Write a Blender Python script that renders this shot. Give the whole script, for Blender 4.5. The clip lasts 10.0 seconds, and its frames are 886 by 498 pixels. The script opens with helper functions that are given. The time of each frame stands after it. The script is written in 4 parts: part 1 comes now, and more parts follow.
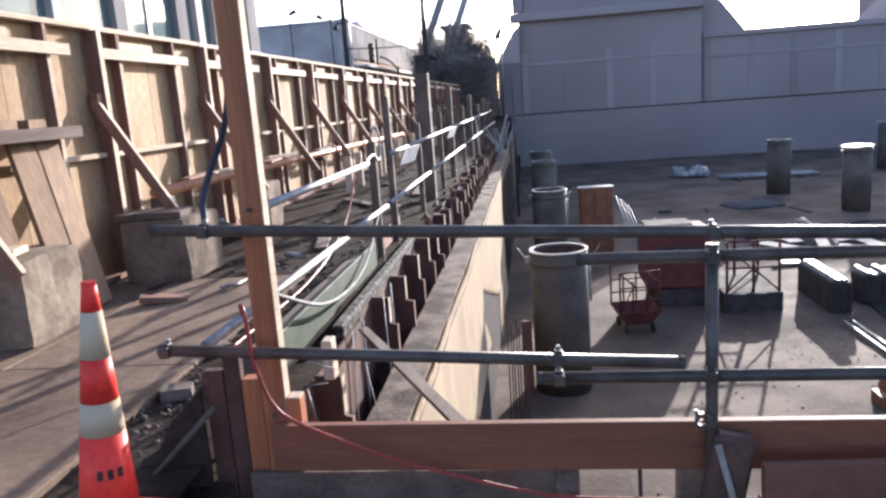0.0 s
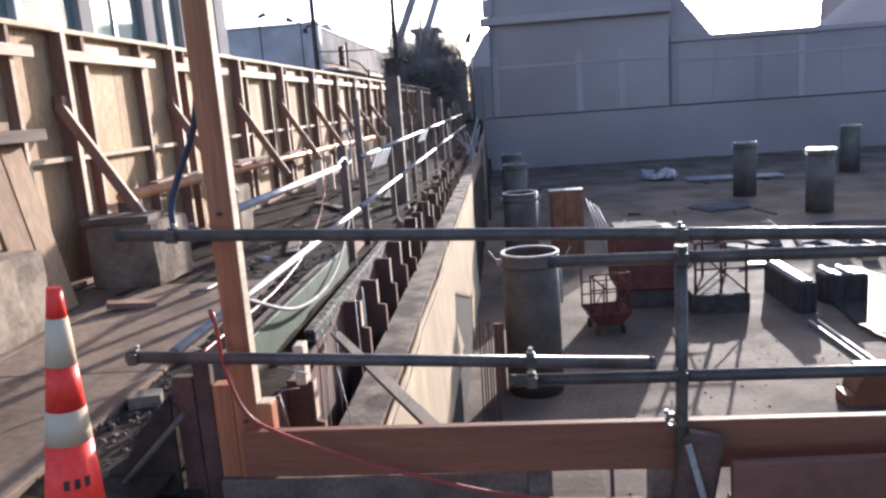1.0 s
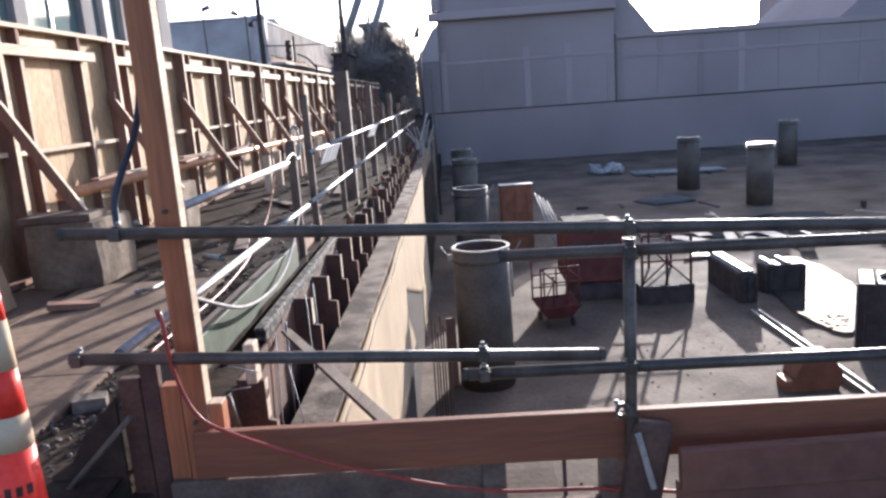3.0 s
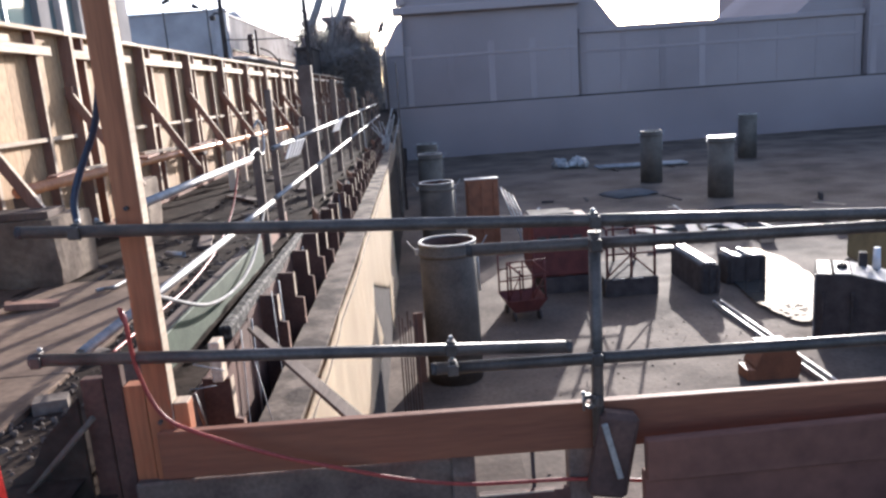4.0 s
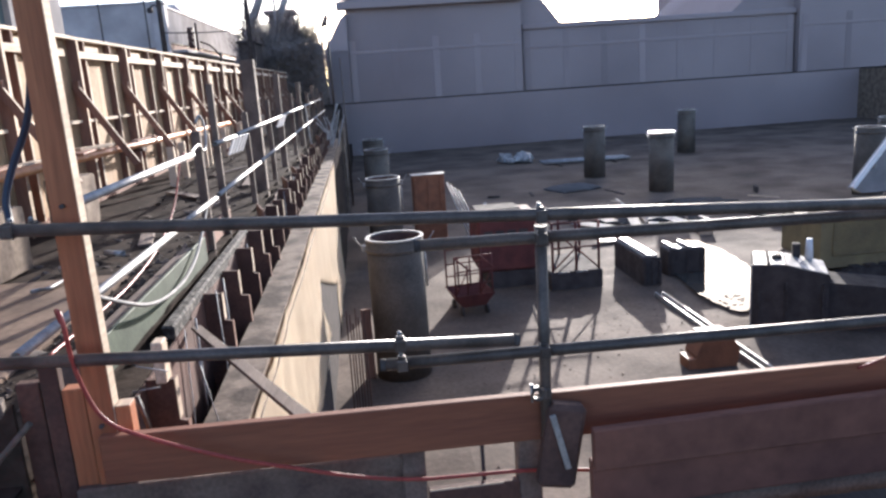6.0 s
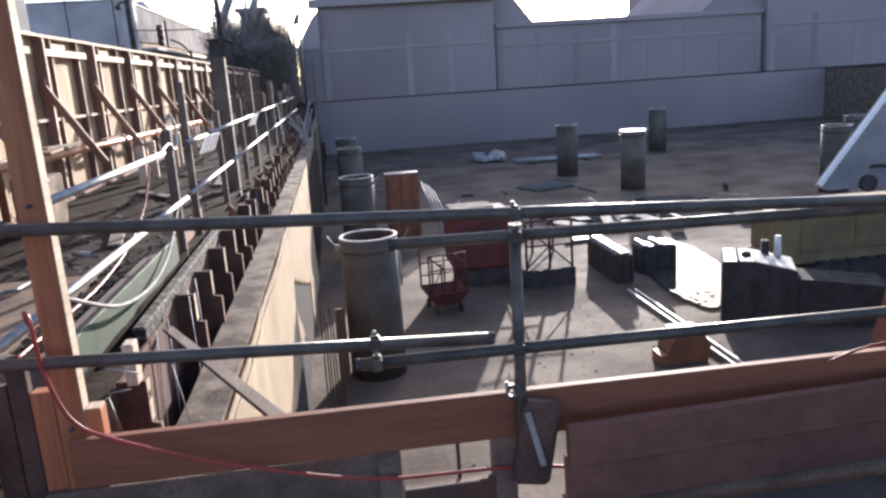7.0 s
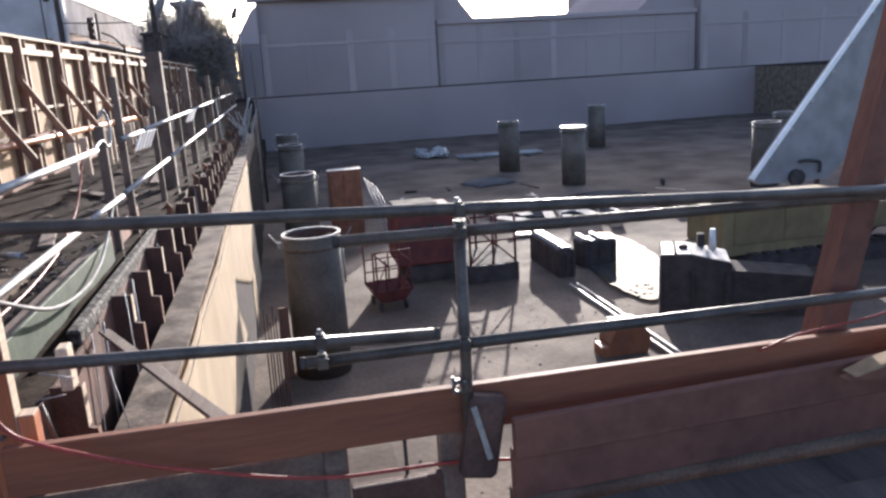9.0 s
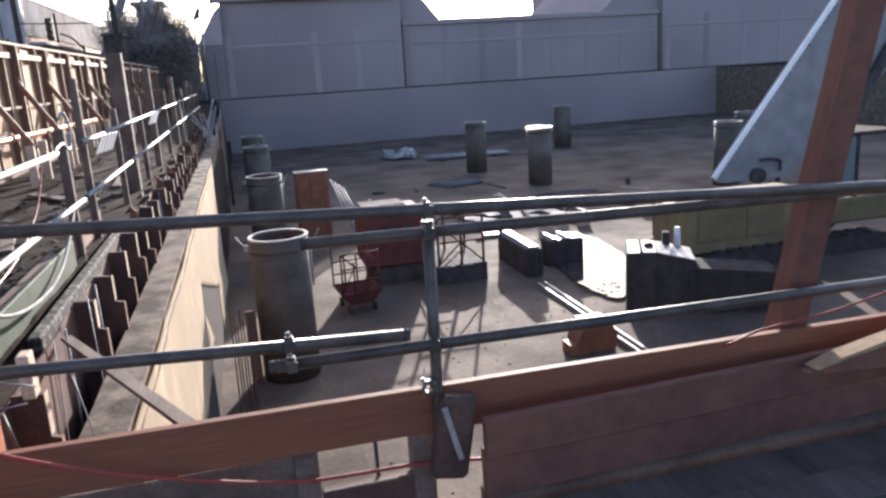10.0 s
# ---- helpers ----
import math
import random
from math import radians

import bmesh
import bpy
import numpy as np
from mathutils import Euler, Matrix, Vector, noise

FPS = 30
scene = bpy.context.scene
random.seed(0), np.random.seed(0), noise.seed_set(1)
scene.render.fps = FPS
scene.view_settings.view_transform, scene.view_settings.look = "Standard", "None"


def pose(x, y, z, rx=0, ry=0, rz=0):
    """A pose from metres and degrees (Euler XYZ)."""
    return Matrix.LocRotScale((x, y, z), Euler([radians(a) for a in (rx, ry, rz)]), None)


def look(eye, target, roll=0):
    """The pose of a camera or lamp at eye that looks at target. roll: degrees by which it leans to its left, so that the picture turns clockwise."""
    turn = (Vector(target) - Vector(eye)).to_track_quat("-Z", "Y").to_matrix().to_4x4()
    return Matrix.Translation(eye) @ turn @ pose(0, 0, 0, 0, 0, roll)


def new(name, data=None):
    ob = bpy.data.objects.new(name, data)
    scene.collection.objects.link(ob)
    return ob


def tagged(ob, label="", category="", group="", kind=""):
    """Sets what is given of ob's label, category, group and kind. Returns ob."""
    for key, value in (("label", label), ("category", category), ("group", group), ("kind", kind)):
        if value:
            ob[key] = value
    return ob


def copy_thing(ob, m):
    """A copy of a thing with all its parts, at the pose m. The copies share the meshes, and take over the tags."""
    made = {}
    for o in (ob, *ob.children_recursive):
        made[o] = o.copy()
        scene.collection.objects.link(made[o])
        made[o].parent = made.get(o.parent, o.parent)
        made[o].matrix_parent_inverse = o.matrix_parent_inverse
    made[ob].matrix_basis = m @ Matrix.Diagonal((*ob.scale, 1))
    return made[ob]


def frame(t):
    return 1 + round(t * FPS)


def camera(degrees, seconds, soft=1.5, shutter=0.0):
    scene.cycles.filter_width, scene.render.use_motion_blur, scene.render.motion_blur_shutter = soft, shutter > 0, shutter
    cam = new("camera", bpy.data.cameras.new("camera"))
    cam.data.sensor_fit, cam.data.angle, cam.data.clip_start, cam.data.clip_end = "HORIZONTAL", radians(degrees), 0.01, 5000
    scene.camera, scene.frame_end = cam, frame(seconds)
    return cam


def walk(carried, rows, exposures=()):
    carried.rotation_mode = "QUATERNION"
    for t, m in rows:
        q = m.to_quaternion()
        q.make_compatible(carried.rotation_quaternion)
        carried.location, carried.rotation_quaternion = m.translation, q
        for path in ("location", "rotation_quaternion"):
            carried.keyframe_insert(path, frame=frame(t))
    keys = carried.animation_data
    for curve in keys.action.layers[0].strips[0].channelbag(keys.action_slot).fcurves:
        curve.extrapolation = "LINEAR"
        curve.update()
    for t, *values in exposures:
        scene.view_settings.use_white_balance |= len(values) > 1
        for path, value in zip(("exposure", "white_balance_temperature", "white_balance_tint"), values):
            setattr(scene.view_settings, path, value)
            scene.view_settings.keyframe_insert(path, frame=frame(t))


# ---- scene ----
EYE = 1.48
cam = camera(61.05, 10.0, soft=2.6)
walk(cam, [
    (0.0, pose(-0.0000, 0, 1.48, 78.85, 4.15, 6.42)),
    (0.5, pose(-0.0009, 0, 1.48, 78.96, 4.18, 5.04)),
    (1.0, pose(-0.0018, 0, 1.48, 78.94, 4.06, 4.23)),
    (1.5, pose(-0.0027, 0, 1.48, 78.88, 3.98, 3.47)),
    (2.0, pose(-0.0036, 0, 1.48, 78.72, 3.95, 2.66)),
    (2.5, pose(-0.0045, 0, 1.48, 78.56, 3.95, 1.66)),
    (4.0, pose(-0.0072, 0, 1.48, 77.73, 4.01, -2.20)),
    (4.5, pose(-0.0081, 0, 1.48, 77.53, 3.94, -3.27)),
    (5.0, pose(-0.0090, 0, 1.48, 77.39, 3.83, -4.29)),
    (5.5, pose(-0.0099, 0, 1.48, 77.25, 3.80, -5.32)),
    (7.0, pose(-0.0126, 0, 1.48, 76.89, 3.65, -8.30)),
    (7.5, pose(-0.0135, 0, 1.48, 76.83, 3.58, -9.43)),
    (8.0, pose(-0.0144, 0, 1.48, 76.65, 3.49, -10.43)),
    (8.5, pose(-0.0153, 0, 1.48, 76.46, 3.36, -11.42)),
    (9.0, pose(-0.0162, 0, 1.48, 76.35, 3.34, -12.63)),
    (9.5, pose(-0.0171, 0, 1.48, 76.28, 3.31, -13.90)),
    (10.0, pose(-0.0180, 0, 1.48, 76.27, 3.41, -15.14)),
], exposures=[(0.0, 2.36, 5650, 13), (4.5, 2.30, 5700, 13), (10.0, 2.30, 5800, 13)])

# ---- daylight: low winter sun, ahead and to the side ----
SUN_AZ, SUN_EL = 19.8, 12.6
world = bpy.data.worlds.new("world")
scene.world = world
world.use_nodes = True
wn = world.node_tree.nodes
sky = wn.new("ShaderNodeTexSky")
sky.sky_type = "NISHITA"
sky.sun_disc = False
sky.sun_elevation = radians(SUN_EL)
sky.sun_rotation = radians(SUN_AZ)
sky.air_density, sky.dust_density, sky.ozone_density = 0.6, 1.4, 0.3
wn["Background"].inputs["Strength"].default_value = 0.105
world.node_tree.links.new(sky.outputs[0], wn["Background"].inputs["Color"])
sun = new("sun", bpy.data.lights.new("sun", "SUN"))
sun.data.energy, sun.data.angle, sun.data.color = 3.1, radians(0.6), (1.0, 0.89, 0.74)
az, el = radians(SUN_AZ), radians(SUN_EL)
sun.matrix_world = look((0, 0, 0), (-math.sin(az) * math.cos(el), -math.cos(az) * math.cos(el), -math.sin(el)))


# ---- materials ----
def material(name, base, other, rough=0.8, metal=0.0, size=6.0, fine=60.0, bump=0.25, spread=0.12, stretch=(1, 1, 1), low=0.38, high=0.66, spec=0.2, grainy=0.45):
    """Two colours mixed by a broad stain and a fine grain, with relief and a little change from piece to piece."""
    m = bpy.data.materials.new(name)
    m.use_nodes = True
    nt = m.node_tree
    bs = nt.nodes["Principled BSDF"]
    bs.inputs["Metallic"].default_value = metal
    bs.inputs["Specular IOR Level"].default_value = spec
    tc = nt.nodes.new("ShaderNodeTexCoord")
    info = nt.nodes.new("ShaderNodeObjectInfo")
    off = nt.nodes.new("ShaderNodeVectorMath")
    off.operation = "MULTIPLY_ADD"
    comb = nt.nodes.new("ShaderNodeCombineXYZ")
    nt.links.new(info.outputs["Random"], comb.inputs[0])
    nt.links.new(info.outputs["Random"], comb.inputs[2])
    nt.links.new(comb.outputs[0], off.inputs[0])
    off.inputs[1].default_value = (17.0, 17.0, 17.0)
    nt.links.new(tc.outputs["Object"], off.inputs[2])
    mp = nt.nodes.new("ShaderNodeMapping")
    mp.inputs["Scale"].default_value = stretch
    nt.links.new(off.outputs[0], mp.inputs["Vector"])
    broad = nt.nodes.new("ShaderNodeTexNoise")
    broad.inputs["Scale"].default_value = size
    broad.inputs["Detail"].default_value = 6
    grain = nt.nodes.new("ShaderNodeTexNoise")
    grain.inputs["Scale"].default_value = fine
    grain.inputs["Detail"].default_value = 3
    for n in (broad, grain):
        nt.links.new(mp.outputs[0], n.inputs["Vector"])
    ramp = nt.nodes.new("ShaderNodeValToRGB")
    ramp.color_ramp.elements[0].position, ramp.color_ramp.elements[1].position = low, high
    ramp.color_ramp.elements[0].color, ramp.color_ramp.elements[1].color = (*base, 1), (*other, 1)
    nt.links.new(broad.outputs["Fac"], ramp.inputs["Fac"])
    mix = nt.nodes.new("ShaderNodeMix")
    mix.data_type, mix.blend_type = "RGBA", "OVERLAY"
    mix.inputs["Factor"].default_value = grainy
    nt.links.new(ramp.outputs[0], mix.inputs["A"])
    nt.links.new(grain.outputs["Fac"], mix.inputs["B"])
    hsv = nt.nodes.new("ShaderNodeHueSaturation")
    rng = nt.nodes.new("ShaderNodeMapRange")
    rng.inputs["To Min"].default_value, rng.inputs["To Max"].default_value = 1 - spread, 1 + spread
    nt.links.new(info.outputs["Random"], rng.inputs["Value"])
    nt.links.new(rng.outputs[0], hsv.inputs["Value"])
    nt.links.new(mix.outputs["Result"], hsv.inputs["Color"])
    nt.links.new(hsv.outputs[0], bs.inputs["Base Color"])
    rr = nt.nodes.new("ShaderNodeMapRange")
    rr.inputs["To Min"].default_value, rr.inputs["To Max"].default_value = max(0.03, rough - 0.15), min(1, rough + 0.15)
    nt.links.new(broad.outputs["Fac"], rr.inputs["Value"])
    nt.links.new(rr.outputs[0], bs.inputs["Roughness"])
    if bump:
        bp = nt.nodes.new("ShaderNodeBump")
        bp.inputs["Strength"].default_value, bp.inputs["Distance"].default_value = bump, 0.01
        add = nt.nodes.new("ShaderNodeMath")
        nt.links.new(broad.outputs["Fac"], add.inputs[0])
        nt.links.new(grain.outputs["Fac"], add.inputs[1])
        nt.links.new(add.outputs[0], bp.inputs["Height"])
        nt.links.new(bp.outputs[0], bs.inputs["Normal"])
    return m


M_ply = material("plywood", (0.335, 0.222, 0.125), (0.255, 0.163, 0.092), 0.8, size=1.1, fine=24, stretch=(1, 1, 0.45), bump=0.1, spread=0.16)
# weathered plywood, darkened further for the shade over the leaning boards
M_shadeply = material("shaded_weathered_plywood", (0.215, 0.138, 0.085), (0.13, 0.083, 0.055), 0.85, size=2.5, fine=30, stretch=(1, 1, 0.3), bump=0.15)
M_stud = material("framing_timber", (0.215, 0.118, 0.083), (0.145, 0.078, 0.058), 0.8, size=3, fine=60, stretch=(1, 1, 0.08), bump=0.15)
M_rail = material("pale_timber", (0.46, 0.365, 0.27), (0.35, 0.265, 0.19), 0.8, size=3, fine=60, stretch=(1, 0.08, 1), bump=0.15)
M_post = material("orange_timber", (0.275, 0.102, 0.046), (0.185, 0.066, 0.032), 0.7, size=4, fine=70, stretch=(1, 1, 0.06), bump=0.2)
M_plank = material("plank_timber", (0.165, 0.062, 0.033), (0.110, 0.041, 0.024), 0.7, size=4, fine=70, stretch=(0.09, 1, 1), bump=0.2, grainy=0.3)
M_darkred = material("dark_red_timber", (0.155, 0.064, 0.043), (0.098, 0.042, 0.031), 0.75, size=4, fine=60, stretch=(0.2, 1, 0.2), bump=0.15)
M_oldwood = material("weathered_timber", (0.13, 0.095, 0.075), (0.075, 0.052, 0.043), 0.85, size=4, fine=60, stretch=(1, 0.1, 1), bump=0.3)
M_conc = material("old_concrete", (0.205, 0.158, 0.118), (0.115, 0.086, 0.067), 0.92, size=2.6, fine=18, bump=0.3, spec=0.12)
M_wallconc = material("stained_concrete", (0.158, 0.124, 0.098), (0.058, 0.045, 0.037), 0.94, size=2.9, fine=24, bump=0.6, spec=0.1, low=0.42, high=0.60)
M_slab = material("slab_concrete", (0.172, 0.121, 0.088), (0.092, 0.064, 0.048), 0.95, size=1.4, fine=16, bump=0.25, spec=0.08)
M_rubble = material("dusty_rubble", (0.125, 0.098, 0.08), (0.055, 0.043, 0.037), 0.95, size=5, fine=30, bump=0.6)
M_dirt = material("dirt", (0.050, 0.037, 0.029), (0.024, 0.018, 0.015), 0.97, size=3, fine=20, bump=0.6, spec=0.03)
M_pit = material("pit_floor", (0.150, 0.110, 0.084), (0.072, 0.052, 0.041), 0.95, size=0.45, fine=12, bump=0.6, spec=0.15)
M_sheet = material("protection_sheet", (0.72, 0.585, 0.42), (0.67, 0.54, 0.385), 0.75, size=0.8, fine=9, bump=0.05, grainy=0.08)
M_rust = material("rusty_steel", (0.095, 0.05, 0.038), (0.05, 0.029, 0.024), 0.8, 0.0, size=3, fine=40, bump=0.15)
M_galv = material("galvanised_tube", (0.33, 0.32, 0.31), (0.23, 0.22, 0.215), 0.55, 0.6, size=8, fine=70, bump=0.08)
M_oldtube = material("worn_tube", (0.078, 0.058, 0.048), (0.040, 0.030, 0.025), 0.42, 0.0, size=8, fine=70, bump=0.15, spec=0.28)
# pale glossy metal, its light base boosts sun glints on rims and plates
M_rim = material("pale_glint_metal", (0.36, 0.34, 0.32), (0.22, 0.205, 0.19), 0.42, 0.4, size=6, fine=60, bump=0.12, spec=0.5)
M_casing = material("pile_casing", (0.125, 0.103, 0.083), (0.075, 0.061, 0.05), 0.75, 0.0, size=1.5, fine=25, bump=0.3)
M_green = material("green_board", (0.045, 0.060, 0.038), (0.03, 0.041, 0.026), 0.7, size=3, fine=40, bump=0.15)
M_tar = material("tarred_beam", (0.025, 0.022, 0.02), (0.16, 0.145, 0.13), 0.85, size=22, fine=80, bump=1.0, low=0.48, high=0.68)
M_orange = material("cone_orange", (0.72, 0.045, 0.03), (0.62, 0.04, 0.028), 0.5, size=4, fine=40, bump=0.05)
M_refl = material("reflective_band", (0.47, 0.36, 0.25), (0.41, 0.31, 0.21), 0.85, size=2, fine=600, bump=0.0, spec=0.1)
M_black = material("black_print", (0.04, 0.022, 0.02), (0.06, 0.03, 0.028), 0.6, bump=0)
M_redpaint = material("red_paint", (0.125, 0.043, 0.038), (0.085, 0.033, 0.030), 0.75, size=3, fine=40, bump=0.1, spec=0.1)
M_orpaint = material("orange_paint", (0.23, 0.098, 0.052), (0.16, 0.07, 0.04), 0.55, size=3, fine=40, bump=0.15)
M_yellow = material("yellow_paint", (0.19, 0.148, 0.075), (0.14, 0.11, 0.062), 0.6, size=2, fine=40, bump=0.1)
M_grey = material("grey_paint", (0.22, 0.21, 0.21), (0.16, 0.155, 0.155), 0.5, size=2, fine=40, bump=0.1)
M_dark = material("dark_steel", (0.066, 0.056, 0.053), (0.042, 0.036, 0.034), 0.9, 0.0, size=4, fine=40, bump=0.1, spec=0.06)
M_copper = material("orange_pipe", (0.52, 0.24, 0.11), (0.42, 0.18, 0.08), 0.3, size=3, fine=40, bump=0.05, spec=0.5)
M_bluehose = material("blue_hose", (0.024, 0.031, 0.05), (0.016, 0.021, 0.034), 0.45, bump=0.05)
M_redhose = material("red_hose", (0.24, 0.042, 0.032), (0.18, 0.034, 0.027), 0.4, bump=0.05)
M_whitehose = material("white_hose", (0.20, 0.19, 0.18), (0.15, 0.143, 0.135), 0.75, bump=0.05, spec=0.2)
M_white = material("white_cladding", (0.72, 0.70, 0.68), (0.62, 0.60, 0.58), 0.6, size=0.5, fine=8, bump=0.05)
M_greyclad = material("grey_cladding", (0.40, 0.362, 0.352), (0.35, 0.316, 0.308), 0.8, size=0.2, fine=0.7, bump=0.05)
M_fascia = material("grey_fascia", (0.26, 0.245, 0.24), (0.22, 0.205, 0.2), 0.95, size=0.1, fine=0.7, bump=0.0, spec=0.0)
M_brick = material("brown_wall", (0.26, 0.16, 0.12), (0.20, 0.12, 0.09), 0.85, size=0.6, fine=10, bump=0.1)
M_facade = material("shaded_facade", (0.29, 0.235, 0.228), (0.23, 0.185, 0.182), 0.95, size=0.09, fine=30, bump=0, spec=0.1)
M_bark = material("bark", (0.09, 0.07, 0.055), (0.06, 0.045, 0.035), 0.9, size=3, fine=20, bump=0.4)
M_leaf = material("twig", (0.19, 0.155, 0.135), (0.14, 0.112, 0.096), 0.7, bump=0)
M_alu = material("window_metal", (0.55, 0.55, 0.55), (0.45, 0.45, 0.45), 0.4, 0.6, bump=0.03)


def glassy(name, tint, rough):
    m = bpy.data.materials.new(name)
    m.use_nodes = True
    b = m.node_tree.nodes["Principled BSDF"]
    b.inputs["Base Color"].default_value = (*tint, 1)
    b.inputs["Roughness"].default_value = rough
    b.inputs["Specular IOR Level"].default_value = 0.13 if "water" in name else 0.5
    b.inputs["IOR"].default_value = 1.33 if "water" in name else 1.22
    n = m.node_tree.nodes.new("ShaderNodeTexNoise")
    n.inputs["Scale"].default_value = 1.3
    bp = m.node_tree.nodes.new("ShaderNodeBump")
    bp.inputs["Strength"].default_value = 0.02 if "water" in name else 0.06
    m.node_tree.links.new(n.outputs["Fac"], bp.inputs["Height"])
    m.node_tree.links.new(bp.outputs[0], b.inputs["Normal"])
    return m


M_glass = glassy("window_glass", (0.13, 0.165, 0.16), 0.05)
M_water = glassy("puddle_water", (0.05, 0.045, 0.04), 0.03)


# ---- building blocks ----
def part(name, bm, mat, parent=None, label=""):
    me = bpy.data.meshes.new(name)
    bm.to_mesh(me)
    bm.free()
    me.materials.append(mat)
    ob = new(name, me)
    if parent is not None:
        ob.parent = parent
    return tagged(ob, label)


def thing(name, x=0, y=0, z=0, label="", category="", group="", kind=""):
    ob = new(name)
    ob.matrix_basis = pose(x, y, z)
    return tagged(ob, label, category, group, kind)


def add_box(bm, x0, y0, z0, x1, y1, z1, bevel=0.0, m=None):
    r = bmesh.ops.create_cube(bm, size=1.0)
    vs = r["verts"]
    for v in vs:
        v.co = Vector(((x0 + x1) / 2 + v.co.x * (x1 - x0), (y0 + y1) / 2 + v.co.y * (y1 - y0), (z0 + z1) / 2 + v.co.z * (z1 - z0)))
    if bevel:
        es = list({e for v in vs for e in v.link_edges})
        r = bmesh.ops.bevel(bm, geom=es, offset=bevel, segments=1, affect="EDGES", profile=0.5)
        vs = list({v for f in r["faces"] for v in f.verts} | {v for v in vs if v.is_valid})
    if m is not None:
        bmesh.ops.transform(bm, matrix=m, verts=vs)
    return vs


def box(x0, y0, z0, x1, y1, z1, bevel=0.0, m=None):
    bm = bmesh.new()
    add_box(bm, x0, y0, z0, x1, y1, z1, bevel, m)
    return bm


def add_rod(bm, a, b, r, seg=12, r2=None, cap=True):
    a, b = Vector(a), Vector(b)
    d = b - a
    q = d.to_track_quat("Z", "Y").to_matrix().to_4x4()
    bmesh.ops.create_cone(bm, cap_ends=cap, segments=seg, radius1=r, radius2=r if r2 is None else r2, depth=d.length, matrix=Matrix.Translation((a + b) / 2) @ q)


def rod(a, b, r, seg=12, r2=None):
    bm = bmesh.new()
    add_rod(bm, a, b, r, seg, r2)
    for f in bm.faces:
        f.smooth = len(f.verts) == 4
    return bm


def pipe(a, b, r, wall=0.004, seg=16):
    """A hollow tube with open ends."""
    a, b = Vector(a), Vector(b)
    d = b - a
    q = d.to_track_quat("Z", "Y").to_matrix().to_4x4()
    bm = bmesh.new()
    rings = []
    for h, rad in ((0, r), (d.length, r), (d.length, r - wall), (0, r - wall)):
        rings.append([bm.verts.new(Matrix.Translation(a) @ q @ Vector((rad * math.cos(2 * math.pi * k / seg), rad * math.sin(2 * math.pi * k / seg), h))) for k in range(seg)])
    for i in range(4):
        p, n = rings[i], rings[(i + 1) % 4]
        for k in range(seg):
            f = bm.faces.new((p[k], p[(k + 1) % seg], n[(k + 1) % seg], n[k]))
            f.smooth = i in (0, 2)
    return bm


def hose(points, r, seg=8, steps=8):
    """A round hose through a few points, smoothed."""
    pts = [Vector(p) for p in points]
    line = []
    for i in range(len(pts) - 1):
        p0, p1, p2, p3 = pts[max(i - 1, 0)], pts[i], pts[i + 1], pts[min(i + 2, len(pts) - 1)]
        for k in range(steps):
            t = k / steps
            line.append(0.5 * ((2 * p1) + (p2 - p0) * t + (2 * p0 - 5 * p1 + 4 * p2 - p3) * t * t + (3 * p1 - p0 - 3 * p2 + p3) * t ** 3))
    line.append(pts[-1])
    bm = bmesh.new()
    last = None
    for i, p in enumerate(line):
        d = (line[min(i + 1, len(line) - 1)] - line[max(i - 1, 0)]).normalized()
        q = d.to_track_quat("Z", "Y").to_matrix()
        ring = [bm.verts.new(p + q @ Vector((r * math.cos(2 * math.pi * k / seg), r * math.sin(2 * math.pi * k / seg), 0))) for k in range(seg)]
        if last:
            for k in range(seg):
                bm.faces.new((last[k], last[(k + 1) % seg], ring[(k + 1) % seg], ring[k])).smooth = True
        else:
            bm.faces.new(ring[::-1])
        last = ring
    bm.faces.new(last)
    return bm


def solid(outline, depth, axis="x"):
    """A flat outline of (u, v) pushed through to a thickness. axis x: u, v are y, z; axis y: u, v are x, z; axis z: x, y."""
    bm = bmesh.new()
    put = {"x": lambda u, v, w: (w, u, v), "y": lambda u, v, w: (u, w, v), "z": lambda u, v, w: (u, v, w)}[axis]
    a = [bm.verts.new(put(u, v, 0)) for u, v in outline]
    b = [bm.verts.new(put(u, v, depth)) for u, v in outline]
    bm.faces.new(a)
    bm.faces.new(b[::-1])
    n = len(a)
    for i in range(n):
        bm.faces.new((a[i], b[i], b[(i + 1) % n], a[(i + 1) % n]))
    bmesh.ops.recalc_face_normals(bm, faces=bm.faces)
    return bm


def grid(x0, x1, y0, y1, nx, ny, height):
    bm = bmesh.new()
    vs = [[bm.verts.new((x0 + (x1 - x0) * i / nx, y0 + (y1 - y0) * j / ny, height(x0 + (x1 - x0) * i / nx, y0 + (y1 - y0) * j / ny))) for j in range(ny + 1)] for i in range(nx + 1)]
    for i in range(nx):
        for j in range(ny):
            bm.faces.new((vs[i][j], vs[i + 1][j], vs[i + 1][j + 1], vs[i][j + 1]))
    return bm


def structure(name, bm, mat, label, category):
    return tagged(part(name, bm, mat), label, category, kind="structure")


# ---- the ground, with the pit cut out of it ----
FLOOR = -3.92
PX0, PX1, PY0, PY1 = -1.30, 40.0, 1.0, 58.0
bm = bmesh.new()
far = 1500.0
xs, ys = [-far, -60, -2.3, -1.5, PX1, far], [-300, PY0, PY1, far]
gv = [[bm.verts.new((x, y, -0.03)) for y in ys] for x in xs]
for i in range(5):
    for j in range(3):
        if not (i == 3 and j == 1):
            bm.faces.new((gv[i][j], gv[i + 1][j], gv[i + 1][j + 1], gv[i][j + 1]))
structure("ground", bm, M_dirt, "dark trodden earth around the excavation", "ground")


